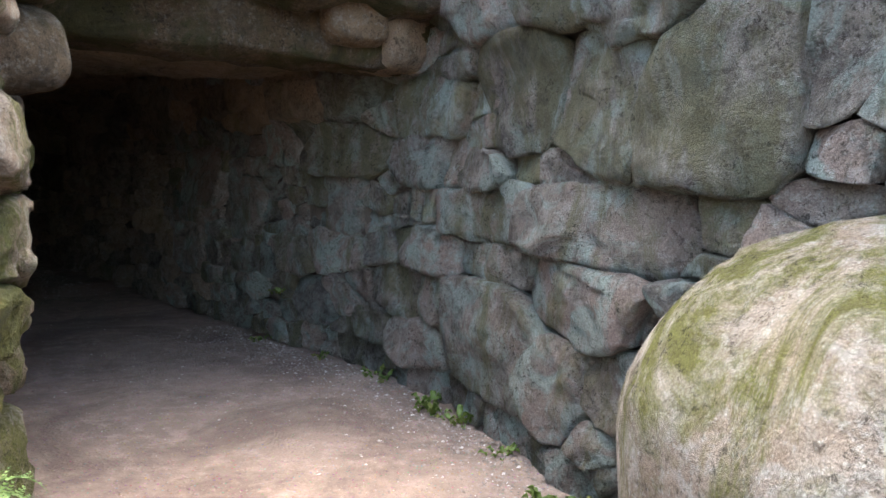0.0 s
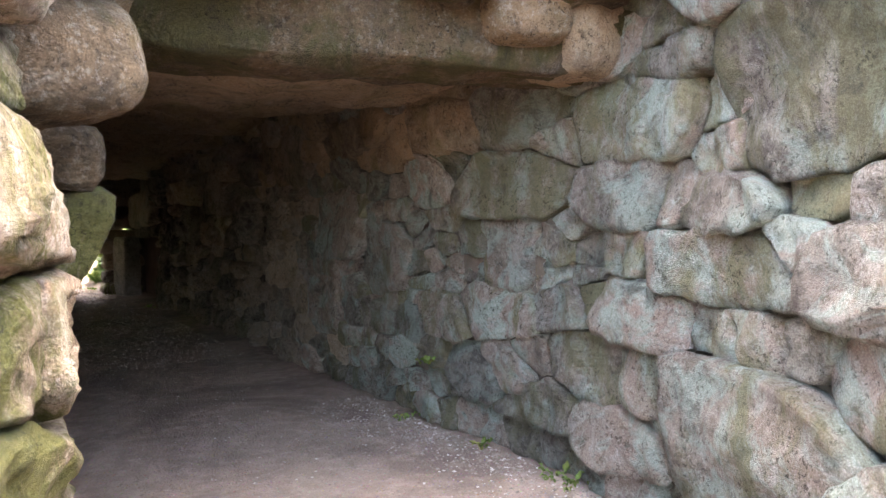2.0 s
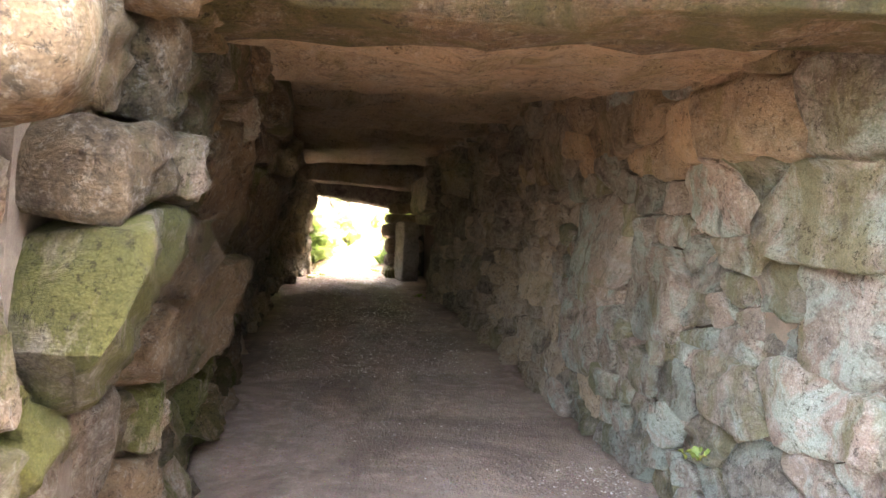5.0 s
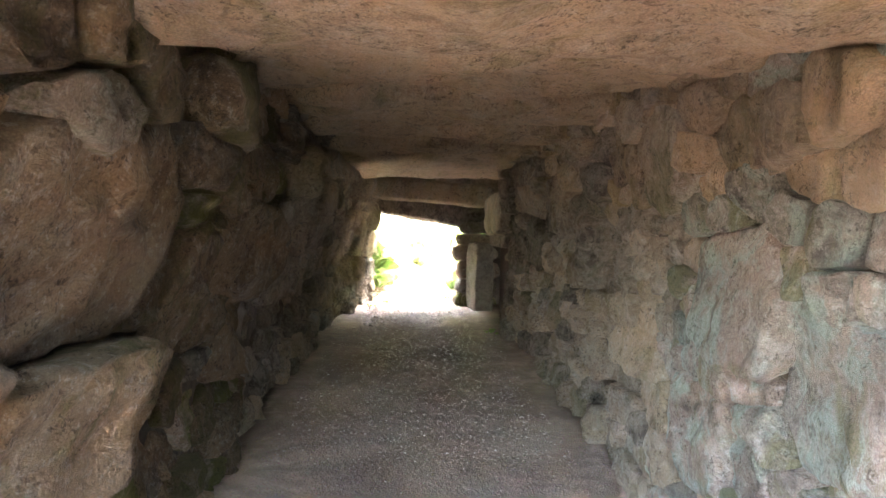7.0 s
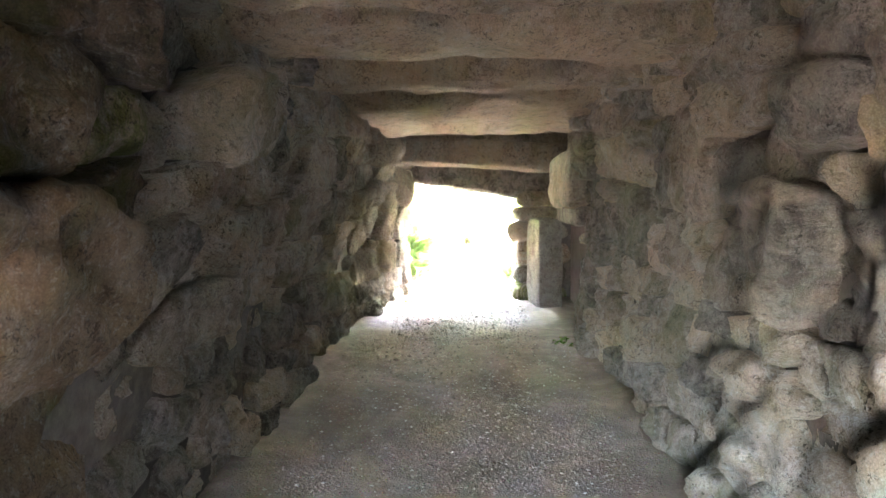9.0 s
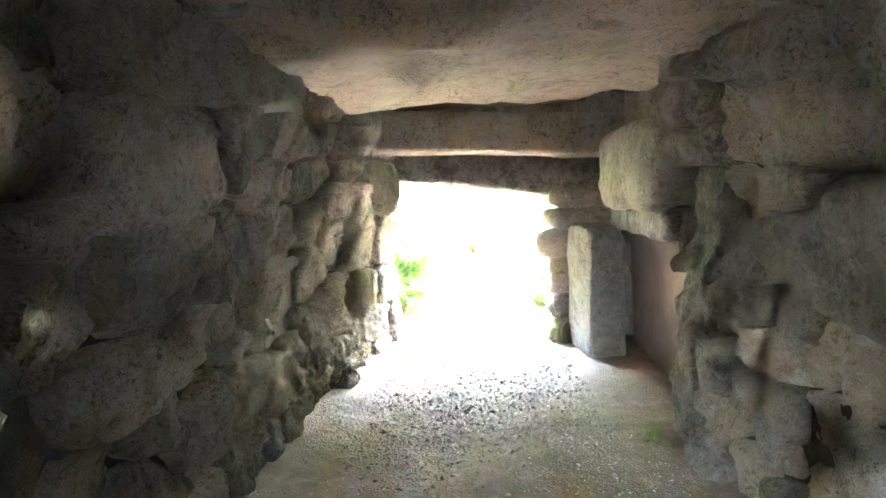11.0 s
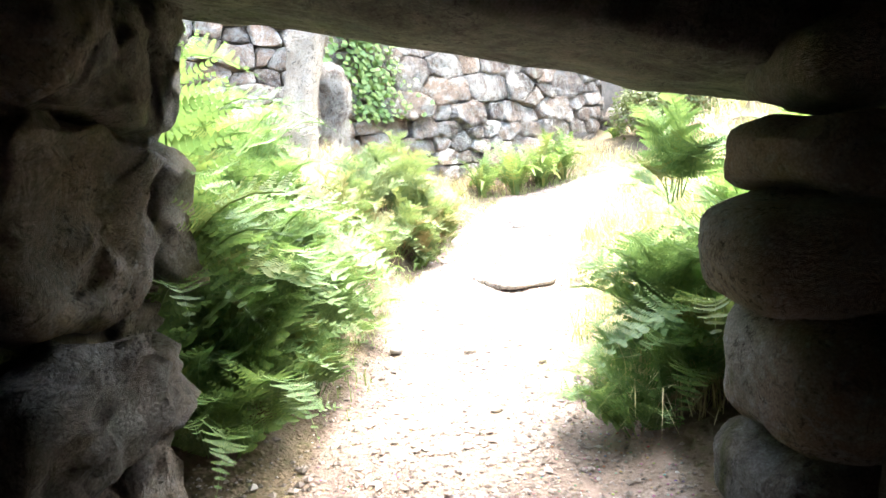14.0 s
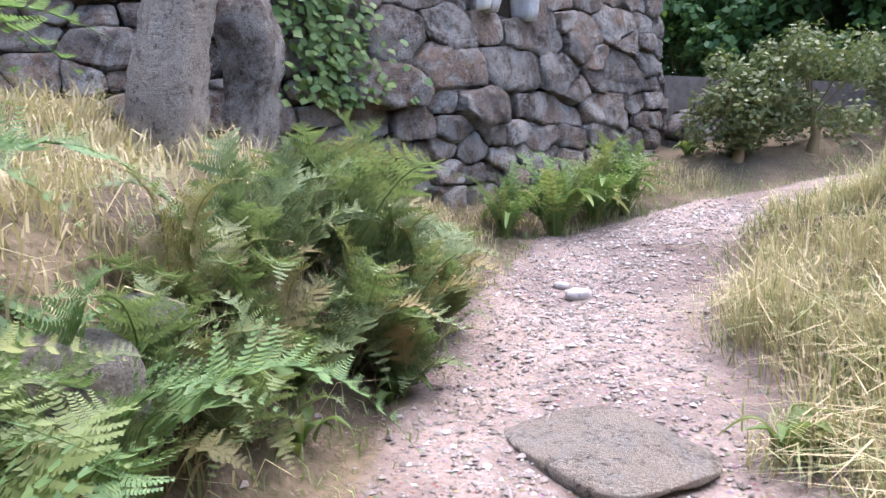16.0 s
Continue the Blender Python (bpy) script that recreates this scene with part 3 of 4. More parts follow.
def roof():
    """The capstones, laid side by side, in one mesh: s from, s to, underside at both ends, thickness, skew."""
    rows = [(4.72, 7.0, 2.31, 2.38, 0.42, -7), (7.12, 9.25, 2.46, 2.62, 0.36, 4), (9.42, 10.6, 2.48, 2.60, 0.4, -3), (10.75, 12.15, 2.44, 2.58, 0.42, 6), (12.3, 13.4, 2.42, 2.54, 0.4, -5),
            (13.55, 16.7, 2.38, 2.25, 0.44, 3)]
    verts, faces = [], []
    for i, (s0, s1, z0, z1, th, skew) in enumerate(rows):
        v, f = rock_geometry((s1 - s0 - 0.03, 4.4, th), 5.0, 0.11, 17, seed=i + 3, freq=1.7)
        c = P((s0 + s1) / 2, 2.9)
        m = pose(c[0], c[1], (z0 + z1) / 2 + th / 2, 0, math.degrees(math.atan2(z0 - z1, s1 - s0)) - 1, 0)
        m = Matrix.Translation(m.translation) @ Matrix.Rotation(radians(YAW + skew), 4, "Z") @ Matrix.Rotation(math.atan2(z0 - z1, s1 - s0), 4, "Y")
        k = len(verts)
        verts += [m @ q for q in v]
        faces += [[k + a for a in q] for q in f]
    # an added second layer of broad slabs that keeps daylight out of the seams
    for i in range(14):
        s = 4.6 + i * 0.95
        v, f = rock_geometry((1.2, 4.6, 0.3), 6.0, 0.05, 5, seed=i + 40, freq=2)
        c = P(s, 2.9)
        m = Matrix.Translation((c[0], c[1], 2.92 - (0.25 if s > 15.2 else 0))) @ Matrix.Rotation(radians(YAW), 4, "Z")
        k = len(verts)
        verts += [m @ q for q in v]
        faces += [[k + a for a in q] for q in f]
    ob = link("ceiling", verts, faces, ROCK_ROOF)
    return tagged(ob, "broad brown granite capstones laid across the passage", "ceiling", kind="structure")


ceiling = roof()


def mound():
    """Turf over the passage."""
    verts, faces = [], []
    ns, nn = 34, 18
    for i in range(ns + 1):
        for j in range(nn + 1):
            s, n = 4.5 + (17.9 - 4.5) * i / ns, -0.6 + 7.2 * j / nn
            x, y = P(s, n)
            edge = min(1, j / 3, (nn - j) / 3)
            low = 0.55 * step(16.2, 17.6, s)
            verts.append((x, y, 3.12 - low + 0.35 * edge + 0.12 * rnoise((x, y, 1), 1.1, 3)))
    k = len(verts)
    for i in range(ns + 1):
        for j in range(nn + 1):
            v = verts[i * (nn + 1) + j]
            verts.append((v[0], v[1], (2.98 if v[2] > 3.1 else 2.6) - 0.3 * step(16.0, 17.4, -0.735 * v[0] + 0.677 * v[1])))
    w = nn + 1
    for i in range(ns):
        for j in range(nn):
            a = i * w + j
            faces += [(a, a + w, a + w + 1, a + 1), (k + a, k + a + 1, k + a + w + 1, k + a + w)]
    rim = [i * w for i in range(ns + 1)] + [ns * w + j for j in range(1, nn + 1)] + [i * w + nn for i in range(ns - 1, -1, -1)] + [j for j in range(nn - 1, 0, -1)]
    for a, b in zip(rim, rim[1:] + rim[:1]):
        faces.append((a, k + a, k + b, b))
    return tagged(link("earth_mound", verts, faces, BANK), "turf mound heaped over the stone passage", "mound", kind="structure")


mound()


def block(name, size, s, n, z, mat, label, category, turn=0, tip=0, roll=0, **kw):
    c = P(s, n)
    m = Matrix.Translation((c[0], c[1], z)) @ Matrix.Rotation(radians(YAW + turn), 4, "Z") @ Matrix.Rotation(radians(tip), 4, "Y") @ Matrix.Rotation(radians(roll), 4, "X")
    return rock_thing(name, size, m, mat, label, category, **kw)


# the way in: the outer lintel, the facing above it, and blocks added for shade
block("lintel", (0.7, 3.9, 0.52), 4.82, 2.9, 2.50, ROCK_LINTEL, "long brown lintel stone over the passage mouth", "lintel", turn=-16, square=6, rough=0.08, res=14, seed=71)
block("facing_stone", (0.5, 1.4, 0.45), 4.3, 2.1, 2.80, ROCK_LINTEL, "brown stone above the mouth lintel, top pair added against sky light", "stone", turn=-12, square=4, rough=0.08, res=9, seed=72)
block("facing_stone", (0.5, 1.3, 0.5), 4.15, 3.6, 2.78, ROCK_LINTEL, "brown stone above the mouth lintel, top pair added against sky light", "stone", turn=-18, square=4, rough=0.08, res=9, seed=73)
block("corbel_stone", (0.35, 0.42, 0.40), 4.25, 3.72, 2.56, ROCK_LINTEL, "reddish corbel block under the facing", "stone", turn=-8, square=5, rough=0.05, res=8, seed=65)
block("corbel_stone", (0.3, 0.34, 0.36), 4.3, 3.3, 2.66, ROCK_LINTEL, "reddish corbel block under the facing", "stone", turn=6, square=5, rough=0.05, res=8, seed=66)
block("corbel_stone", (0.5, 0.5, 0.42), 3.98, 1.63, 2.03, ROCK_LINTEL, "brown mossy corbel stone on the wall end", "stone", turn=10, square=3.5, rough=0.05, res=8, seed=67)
# next two: added above the view to keep sky light off the left wall
block("facing_stone", (0.7, 1.6, 0.4), 4.05, 2.1, 3.3, ROCK_LINTEL, "brown stone above the mouth lintel, top pair added against sky light", "stone", turn=-10, square=4, rough=0.08, res=9, seed=68)
block("facing_stone", (0.7, 1.6, 0.4), 4.0, 3.7, 3.3, ROCK_LINTEL, "brown stone above the mouth lintel, top pair added against sky light", "stone", turn=-14, square=4, rough=0.08, res=9, seed=69)
block("corbel_stone", (0.55, 0.5, 0.42), 4.35, 4.15, 2.45, ROCK_ROOF, "tan corbel stone under the mouth lintel", "stone", turn=10, square=4.5, rough=0.05, res=8, seed=74)

# added block that shades the corbel stone beneath it
block("facing_stone", (0.6, 0.8, 0.4), 3.88, 1.5, 2.45, ROCK_LINTEL, "brown block added on the wall end to shade the corbel", "stone", turn=-6, square=4, rough=0.06, res=9, seed=61)

# the way out: upper and lower lintel, recess with its standing slab, right-hand jamb
block("upper_lintel", (0.5, 3.0, 0.36), 17.0, 2.95, 2.05, ROCK_INNER, "grey lintel slab before the passage exit", "lintel", roll=4, square=7, rough=0.04, res=14, seed=75)
block("exit_lintel", (0.75, 2.9, 0.40), 17.7, 3.0, 1.74, ROCK_INNER, "dark grey lintel slab over the exit", "lintel", roll=9.5, square=8, rough=0.035, res=14, seed=76)
block("packing_slab", (0.6, 3.4, 0.95), 17.7, 3.0, 2.36, ROCK_INNER, "stone packed above the exit lintel", "stone", roll=9.5, square=6, rough=0.04, res=9, seed=63)
block("packing_stone", (1.9, 0.5, 0.7), 16.1, 4.6, 2.35, ROCK_INNER, "stone packed over the recess slab", "stone", square=6, rough=0.04, res=8, seed=64)
block("wedge_stone", (0.5, 0.6, 0.3), 17.4, 4.12, 1.6, ROCK_INNER, "grey stone wedged under the upper lintel", "stone", square=4, rough=0.04, res=7, seed=62)
block("recess_slab", (1.85, 0.36, 0.66), 15.95, 4.27, 1.70, ROCK_INNER, "broad grey slab spanning the side recess", "slab", tip=3, square=5, rough=0.06, res=14, seed=77)
block("recess_lintel", (1.9, 0.34, 0.2), 16.05, 4.38, 1.27, ROCK_INNER, "thin reddish lintel over the side recess", "lintel", tip=2, square=6, rough=0.03, res=10, seed=78)
block("recess_back", (2.0, 0.16, 1.5), 16.1, 4.55, 0.6, RED_CLAY, "smooth reddish slab closing the side recess", "slab", turn=2, square=14, rough=0.01, res=9, seed=79)
block("standing_slab", (0.6, 0.34, 1.22), 16.83, 4.06, 0.57, ROCK_PALE, "upright pale granite slab beside the recess", "slab", turn=11, tip=-2, square=9, rough=0.03, res=12, seed=80)
for i, (z, h, n, w, t) in enumerate(((0.13, 0.24, 4.06, 0.8, 4), (0.38, 0.3, 4.04, 0.78, -3), (0.68, 0.33, 4.08, 0.8, 3), (0.98, 0.28, 4.03, 0.82, -2), (1.22, 0.2, 4.05, 0.78, 2), (1.42, 0.22, 4.12, 0.8, -2))):
    block("jamb_stone", (0.5, w, h), 17.32, n, z, ROCK_LEFT if i < 3 else ROCK_INNER, "rough granite block stacked in the exit jamb", "stone", turn=t, square=3.6, rough=0.05, res=9, seed=90 + i)
core_e = block("jamb_core", (0.5, 1.2, 2.3), 17.4, 4.85, 0.9, CORE, "earth packed behind the exit jamb", "wall", square=10, rough=0.03, res=6, seed=96)
tagged(core_e, kind="structure")

# the cutting: the great mossy boulder
rock_thing("boulder", (1.35, 1.45, 1.75), Matrix.Translation((1.5, 2.75, 0.55)) @ Matrix.Rotation(radians(20), 4, "Z"), ROCK_BOULDER, "big rounded boulder with lichen and moss", "boulder", square=2.7, rough=0.07, res=16, seed=21, freq=1.2)


# ---- outside: the ruined house wall ----
house = Curve2([(-15.6, 15.6), (-15.0, 16.8), (-14.7, 17.8), (-14.62, 19.4), (-14.5, 21.3)], -1)
WIN = (house.near(-14.63, 18.92), house.near(-14.62, 19.34), 1.52)       # slot: from, to, sill above the foot
hbase = lambda u: 0.72
rng = random.Random(31)
htop = lambda u: 1.75 + 1.5 * step(1.6, 2.2, u) - 1.7 * step(house.length - 0.35, house.length + 0.1, u)
cells = [c for c in masonry(house.length, htop, 0.30, 0.19, rng, [(3.02, 1.11, 0.46, 0.3), (3.6, 1.15, 0.5, 0.32), (4.18, 1.18, 0.44, 0.3), (3.3, 0.86, 0.42, 0.22), (4.97, 1.66, 0.4, 0.18), (5.1, 1.25, 0.55, 0.32), (2.5, 1.23, 0.42, 0.3), (2.43, 0.92, 0.48, 0.22), (4.8, 0.95, 0.42, 0.22), (3.9, 1.42, 0.55, 0.14)])]


def outside_slot(poly):
    """Cuts a stone back from the window slot."""
    cu = sum(q[0] for q in poly) / len(poly)
    cv = sum(q[1] for q in poly) / len(poly)
    a, b, sill = WIN
    a, b = a - 0.13, b + 0.13
    if max(q[1] for q in poly) < sill or max(q[0] for q in poly) < a or min(q[0] for q in poly) > b:
        return poly
    if cv < sill:
        return clip(poly, 0, 1, sill)
    if cu < (a + b) / 2 and min(q[0] for q in poly) < a - 0.05:
        return clip(poly, 1, 0, a)
    if cu >= (a + b) / 2 and max(q[0] for q in poly) > b + 0.05:
        return clip(poly, -1, 0, -b)
    return None


kept = []
for poly, area, big in cells:
    q = outside_slot(poly)
    if q and len(q) > 2:
        kept.append((q, area, big))
wall_house = link("wall_ruin", [], [], CORE)
tagged(wall_house, "ruined granite house wall with white lichen", "wall", kind="structure")
house_flat = lambda u, v: 0.03 * rnoise((u, v, 2), 0.9, 2)
lay_stones(wall_house, house, kept, rng, ROCK_RUIN, house_flat, hbase, bulge=(0.012, 0.04), gap=0.006, face_noise=0.025, tilt=0.4)


def house_core():
    """The rubble behind the facing, open at the slot."""
    bm = bmesh.new()
    n = 16
    a, b, sill = WIN
    us = sorted([house.length * i / n for i in range(n + 1)] + [a - 0.1, b + 0.1])
    for u0, u1 in zip(us, us[1:]):
        mid = (u0 + u1) / 2
        hi = sill if a - 0.1 <= mid <= b + 0.1 else htop(mid) - 0.12
        c = []
        for u in (u0, u1):
            q, m = house.at(u)
            for d in (-0.08, -0.55):
                for z in (-0.3, hi):
                    c.append(bm.verts.new((q.x + m.x * d, q.y + m.y * d, hbase(u) + z)))
        for f in ((0, 1, 3, 2), (4, 6, 7, 5), (0, 4, 5, 1), (2, 3, 7, 6), (1, 5, 7, 3), (0, 2, 6, 4)):
            bm.faces.new([c[i] for i in f])
    bmesh.ops.recalc_face_normals(bm, faces=bm.faces)
    bm.to_mesh(wall_house.data)
    bm.free()
    wall_house.data.materials.clear()
    wall_house.data.materials.append(CORE)


house_core()


def window_slot():
    a, b, sill = WIN
    qa, m = house.at(a)
    qb, _ = house.at(b)
    z = hbase(a) + sill
    w = new("window_1")
    w.location = ((qa.x + qb.x) / 2, (qa.y + qb.y) / 2, z)
    tagged(w, "narrow window slot between weathered upright posts", "window", kind="structure")
    for q, sx, mat, nm in ((qa, 0.11, OLD_WOOD, "jamb_post"), (qb, 0.11, OLD_WOOD, "jamb_post")):
        v, f = rock_geometry((0.2, sx, 1.7), 10, 0.008, 6, seed=5)
        ob = link(nm, v, f, mat, w)
        ob.location = Vector((q.x - 0.02, q.y, z + 0.83)) - w.location
    v, f = rock_geometry((0.16, 0.06, 1.7), 10, 0.006, 6, seed=8)
    ob = link("white_edge", v, f, WHITE_STONE, w)
    ob.location = Vector((qa.x + 0.02, qa.y - 0.11, z + 0.83)) - w.location
    v, f = rock_geometry((0.12, 0.6, 1.7), 6, 0.05, 8, seed=9)
    ob = link("back_stone", v, f, ROCK_RUIN, w)
    ob.location = Vector((qa.x - 0.45, (qa.y + qb.y) / 2, z + 0.83)) - w.location


window_slot()
low = Curve2([(-14.45, 21.35), (-13.9, 22.6), (-12.6, 24.3)], -1)
wall_low = stone_wall("wall_low", low, lambda u: 0.75 - 0.12 * u / 3, lambda u, v: 0.0, 0.4, 0.24, ROCK_RUIN, "low tumbled stretch of the ruined wall", 33, base=lambda u: 1.05 + 0.06 * u, thick=0.5)


def on_ground(x, y):
    return ground_z(x, y)


# upright stones and rubble at the head of the bank
for name, x, y, size, tip, mat, lab, seed in (
        ("standing_stone", -14.29, 16.29, (0.24, 0.27, 1.3), 8, ROCK_SLAB, "leaning pale standing stone on the bank", 51),
        ("standing_stone", -14.42, 16.71, (0.22, 0.25, 1.05), 2, ROCK_RUIN, "grey upright stone beside the pale one", 52)):
    rock_thing(name, size, Matrix.Translation((x, y, on_ground(x, y) + size[2] / 2 - 0.12)) @ Matrix.Rotation(radians(-tip), 4, "X") @ Matrix.Rotation(radians(35), 4, "Z"), mat, lab, "standing stone", square=5, rough=0.05, res=14, seed=seed, freq=3.0)
rock_thing("flat_stone", (0.56, 0.44, 0.06), Matrix.Translation((-12.47, 16.5, on_ground(-12.47, 16.5) + 0.004)) @ Matrix.Rotation(radians(-22), 4, "Z") @ Matrix.Rotation(radians(2), 4, "X"), ROCK_SLAB, "flat pale slab lying at the path edge", "slab", square=4.5, rough=0.012, res=14, seed=55, freq=5)


# ---- plants ----
def frond_mesh(name, length, pairs, reach, arch, mat, seed, leaflets=10, droop=0.5):
    """A bracken frond: arched stalk, paired pinnae, each of many small leaflets. Grows from the origin along +x and up."""
    rng = random.Random(seed)
    verts, faces = [], []

    def spine(t):
        return Vector((length * (t - 0.12 * t * t), 0, length * (arch * t - (arch + droop) * 0.62 * t ** 2.2)))

    prev = None
    for i in range(11):
        t = i / 10
        c, w = spine(t), 0.0042 * (1.1 - t)
        ring = [c + Vector((0, w, 0)), c + Vector((0, -w * 0.5, w)), c + Vector((0, -w * 0.5, -w))]
        verts += ring
        if prev is not None:
            k = len(verts) - 6
            for a in range(3):
                b = (a + 1) % 3
                faces.append((k + a, k + b, k + 3 + b, k + 3 + a))
        prev = ring
    for i in range(pairs):
        t = 0.16 + 0.82 * (i + 0.5) / pairs
        c, ahead = spine(t), (spine(min(1, t + 0.02)) - spine(t - 0.02)).normalized()
        up = ahead.cross(Vector((0, 1, 0))).normalized() * -1
        span = reach * (math.sin(math.pi * min(1, 0.22 + 0.8 * t)) ** 0.8) * (1.08 - 0.75 * t) * rng.uniform(0.85, 1.1)
        for side in (-1, 1):
            way = (Vector((0, side, 0)) + ahead * rng.uniform(0.1, 0.6) - up * rng.uniform(-0.25, 0.4)).normalized()
            cross = way.cross(up).normalized()
            for j in range(leaflets):
                f = (j + 0.4) / leaflets
                q = c + way * span * f - up * span * 0.25 * f * f
                l = span * 0.19 * (1.05 - f) + 0.005
                wd = span / leaflets * 0.78
                for s2 in (-1, 1):
                    tip = q + cross * s2 * l + way * wd * 0.7 - up * l * rng.uniform(0.0, 0.35)
                    k = len(verts)
                    verts += [q - way * wd * 0.5, q + cross * s2 * l * 0.55 - way * wd * 0.35, tip, q + cross * s2 * l * 0.5 + way * wd * 0.75, q + way * wd * 0.5]
                    faces.append((k, k + 1, k + 2, k + 3, k + 4))
    me = bpy.data.meshes.new(name)
    me.from_pydata([tuple(v) for v in verts], [], faces)
    me.materials.append(mat)
    return me


GREEN_FRONDS = [frond_mesh("frond", 0.72, 19, 0.2, a, FERN_GREEN, i, droop=d) for i, (a, d) in enumerate(((1.0, 0.4), (0.7, 0.55), (1.35, 0.25), (1.1, 0.75)))]
WORN_FRONDS = [frond_mesh("frond", 0.6, 18, 0.17, a, FERN_WORN, i + 9, 9, d) for i, (a, d) in enumerate(((1.1, 0.35), (0.8, 0.5), (1.4, 0.2)))]
SLIM_FRONDS = [frond_mesh("frond", 0.55, 16, 0.07, a, HARTS, i + 19, 2, d) for i, (a, d) in enumerate(((1.3, 0.3), (1.0, 0.5)))]


def tongue_mesh(name, length, width, arch, mat, seed):
    """A strap leaf with a wavy margin and a fold along its rib."""
    rng = random.Random(seed)
    verts, faces = [], []
    for i in range(12):
        t = i / 11
        c = Vector((length * (t - 0.2 * t * t), 0, length * (arch * t - arch * 1.1 * t ** 2.2)))
        w = width * math.sin(math.pi * min(0.97, 0.1 + 0.9 * t)) ** 0.6 * rng.uniform(0.88, 1.1)
        verts += [c + Vector((0, w, 0.02 + 0.012 * math.sin(9 * t))), c, c + Vector((0, -w, 0.02 + 0.012 * math.cos(8 * t)))]
        if i:
            k = len(verts) - 6
            faces += [(k, k + 1, k + 4, k + 3), (k + 1, k + 2, k + 5, k + 4)]
    me = bpy.data.meshes.new(name)
    me.from_pydata([tuple(v) for v in verts], [], faces)
    me.materials.append(mat)
    me.polygons.foreach_set("use_smooth", [True] * len(me.polygons))
    return me


TONGUES = [tongue_mesh("leaf", 0.5, 0.035, 1.0, HARTS, 1), tongue_mesh("leaf", 0.42, 0.03, 0.8, HARTS, 2)]
SMALL = [tongue_mesh("leaf", 0.09, 0.022, 0.8, HARTS, 3), tongue_mesh("leaf", 0.12, 0.026, 0.6, HARTS, 4)]
BLADES = [tongue_mesh("leaf", 0.34, 0.012, 1.6, GREEN_GRASS, 5), tongue_mesh("leaf", 0.3, 0.05, 1.2, HARTS, 6)]
SPRIG = [frond_mesh("frond", 0.24, 9, 0.075, 0.7, FERN_GREEN, 31, 4), frond_mesh("frond", 0.2, 8, 0.07, 0.4, FERN_GREEN, 32, 4)]


def plant(name, x, y, z, leaves, count, size, label, rng, group="", tilt=(0, 35), facing=None, spread=360, base_r=0.06, part_name="frond"):
    p = new(name)
    p.location = (x, y, z)
    tagged(p, label, "fern" if part_name == "frond" else "plant", group)
    for i in range(count):
        a = (facing if facing is not None else 0) + rng.uniform(-0.5, 0.5) * spread
        s = size * rng.uniform(0.65, 1.15)
        ob = new(part_name, rng.choice(leaves))
        ob.parent = p
        r = rng.uniform(0, base_r)
        ob.location = (r * math.cos(radians(a)), r * math.sin(radians(a)), rng.uniform(-0.02, 0.02))
        ob.rotation_euler = (radians(rng.uniform(-20, 20)), radians(-rng.uniform(*tilt)), radians(a))
        ob.scale = (s, s * rng.uniform(0.85, 1.1), s)
    return p


rng = random.Random(77)
P_FLOOR = 0.1
LUSH = "lush green bracken crowding the passage exit"
for s, n, size, cnt in ((18.5, 1.75, 1.0, 15), (18.75, 2.2, 0.75, 13), (19.15, 1.8, 1.1, 16), (19.3, 2.35, 0.75, 14), (19.7, 1.9, 1.15, 15), (19.75, 2.5, 0.7, 13), (18.9, 1.3, 1.25, 15), (20.1, 1.5, 0.8, 12), (18.4, 2.1, 0.6, 10), (19.0, 2.45, 0.5, 10), (19.45, 2.65, 0.45, 9), (18.2, 2.2, 0.65, 11), (18.5, 2.4, 0.6, 11), (18.7, 2.52, 0.5, 10), (18.35, 1.9, 0.95, 13), (18.25, 2.05, 0.8, 12), (18.5, 2.0, 1.2, 13), (18.2, 1.95, 1.1, 12)):
    x, y = P(s, n)
    plant("bracken", x, y, on_ground(x, y), GREEN_FRONDS, cnt, size * 1.2, LUSH, rng, "bracken at the exit", tilt=(0, 40))
for s, n, size, cnt in ((18.15, 3.88, 0.8, 14), (18.4, 4.05, 0.75, 13), (18.05, 4.1, 1.0, 13), (18.75, 4.4, 0.7, 12), (18.35, 4.3, 0.95, 15), (18.7, 4.35, 0.95, 14), (18.3, 4.75, 1.15, 14), (19.0, 4.6, 0.9, 12), (18.15, 4.05, 0.6, 9), (18.5, 4.1, 0.7, 11)):
    x, y = P(s, n)
    plant("bracken", x, y, on_ground(x, y) + 0.05, GREEN_FRONDS, cnt, size * 1.15, "green bracken hanging over beside the exit", rng, "bracken at the exit", tilt=(0, 45))
for s, n, up, size, cnt, face in ((18.12, 3.74, 0.05, 0.75, 12, 0), (18.2, 3.82, 0.5, 0.7, 11, 0), (18.15, 3.86, 0.95, 0.62, 11, 0), (18.4, 3.84, 0.05, 0.65, 11, 0), (18.15, 2.2, 0.02, 0.75, 12, 1), (18.3, 2.3, 0.25, 0.7, 11, 1), (18.2, 2.12, 0.6, 0.7, 11, 1), (18.5, 2.35, 0.05, 0.65, 11, 1), (18.7, 2.45, 0.2, 0.6, 10, 1)):
    x, y = P(s, n)
    plant("bracken", x, y, P_FLOOR + up, GREEN_FRONDS, cnt, size, "green bracken rooted in the exit jamb", rng, "bracken at the exit", tilt=(10, 65), facing=math.degrees(math.atan2(0.735, 0.677)) + (0 if face else 180), spread=200)
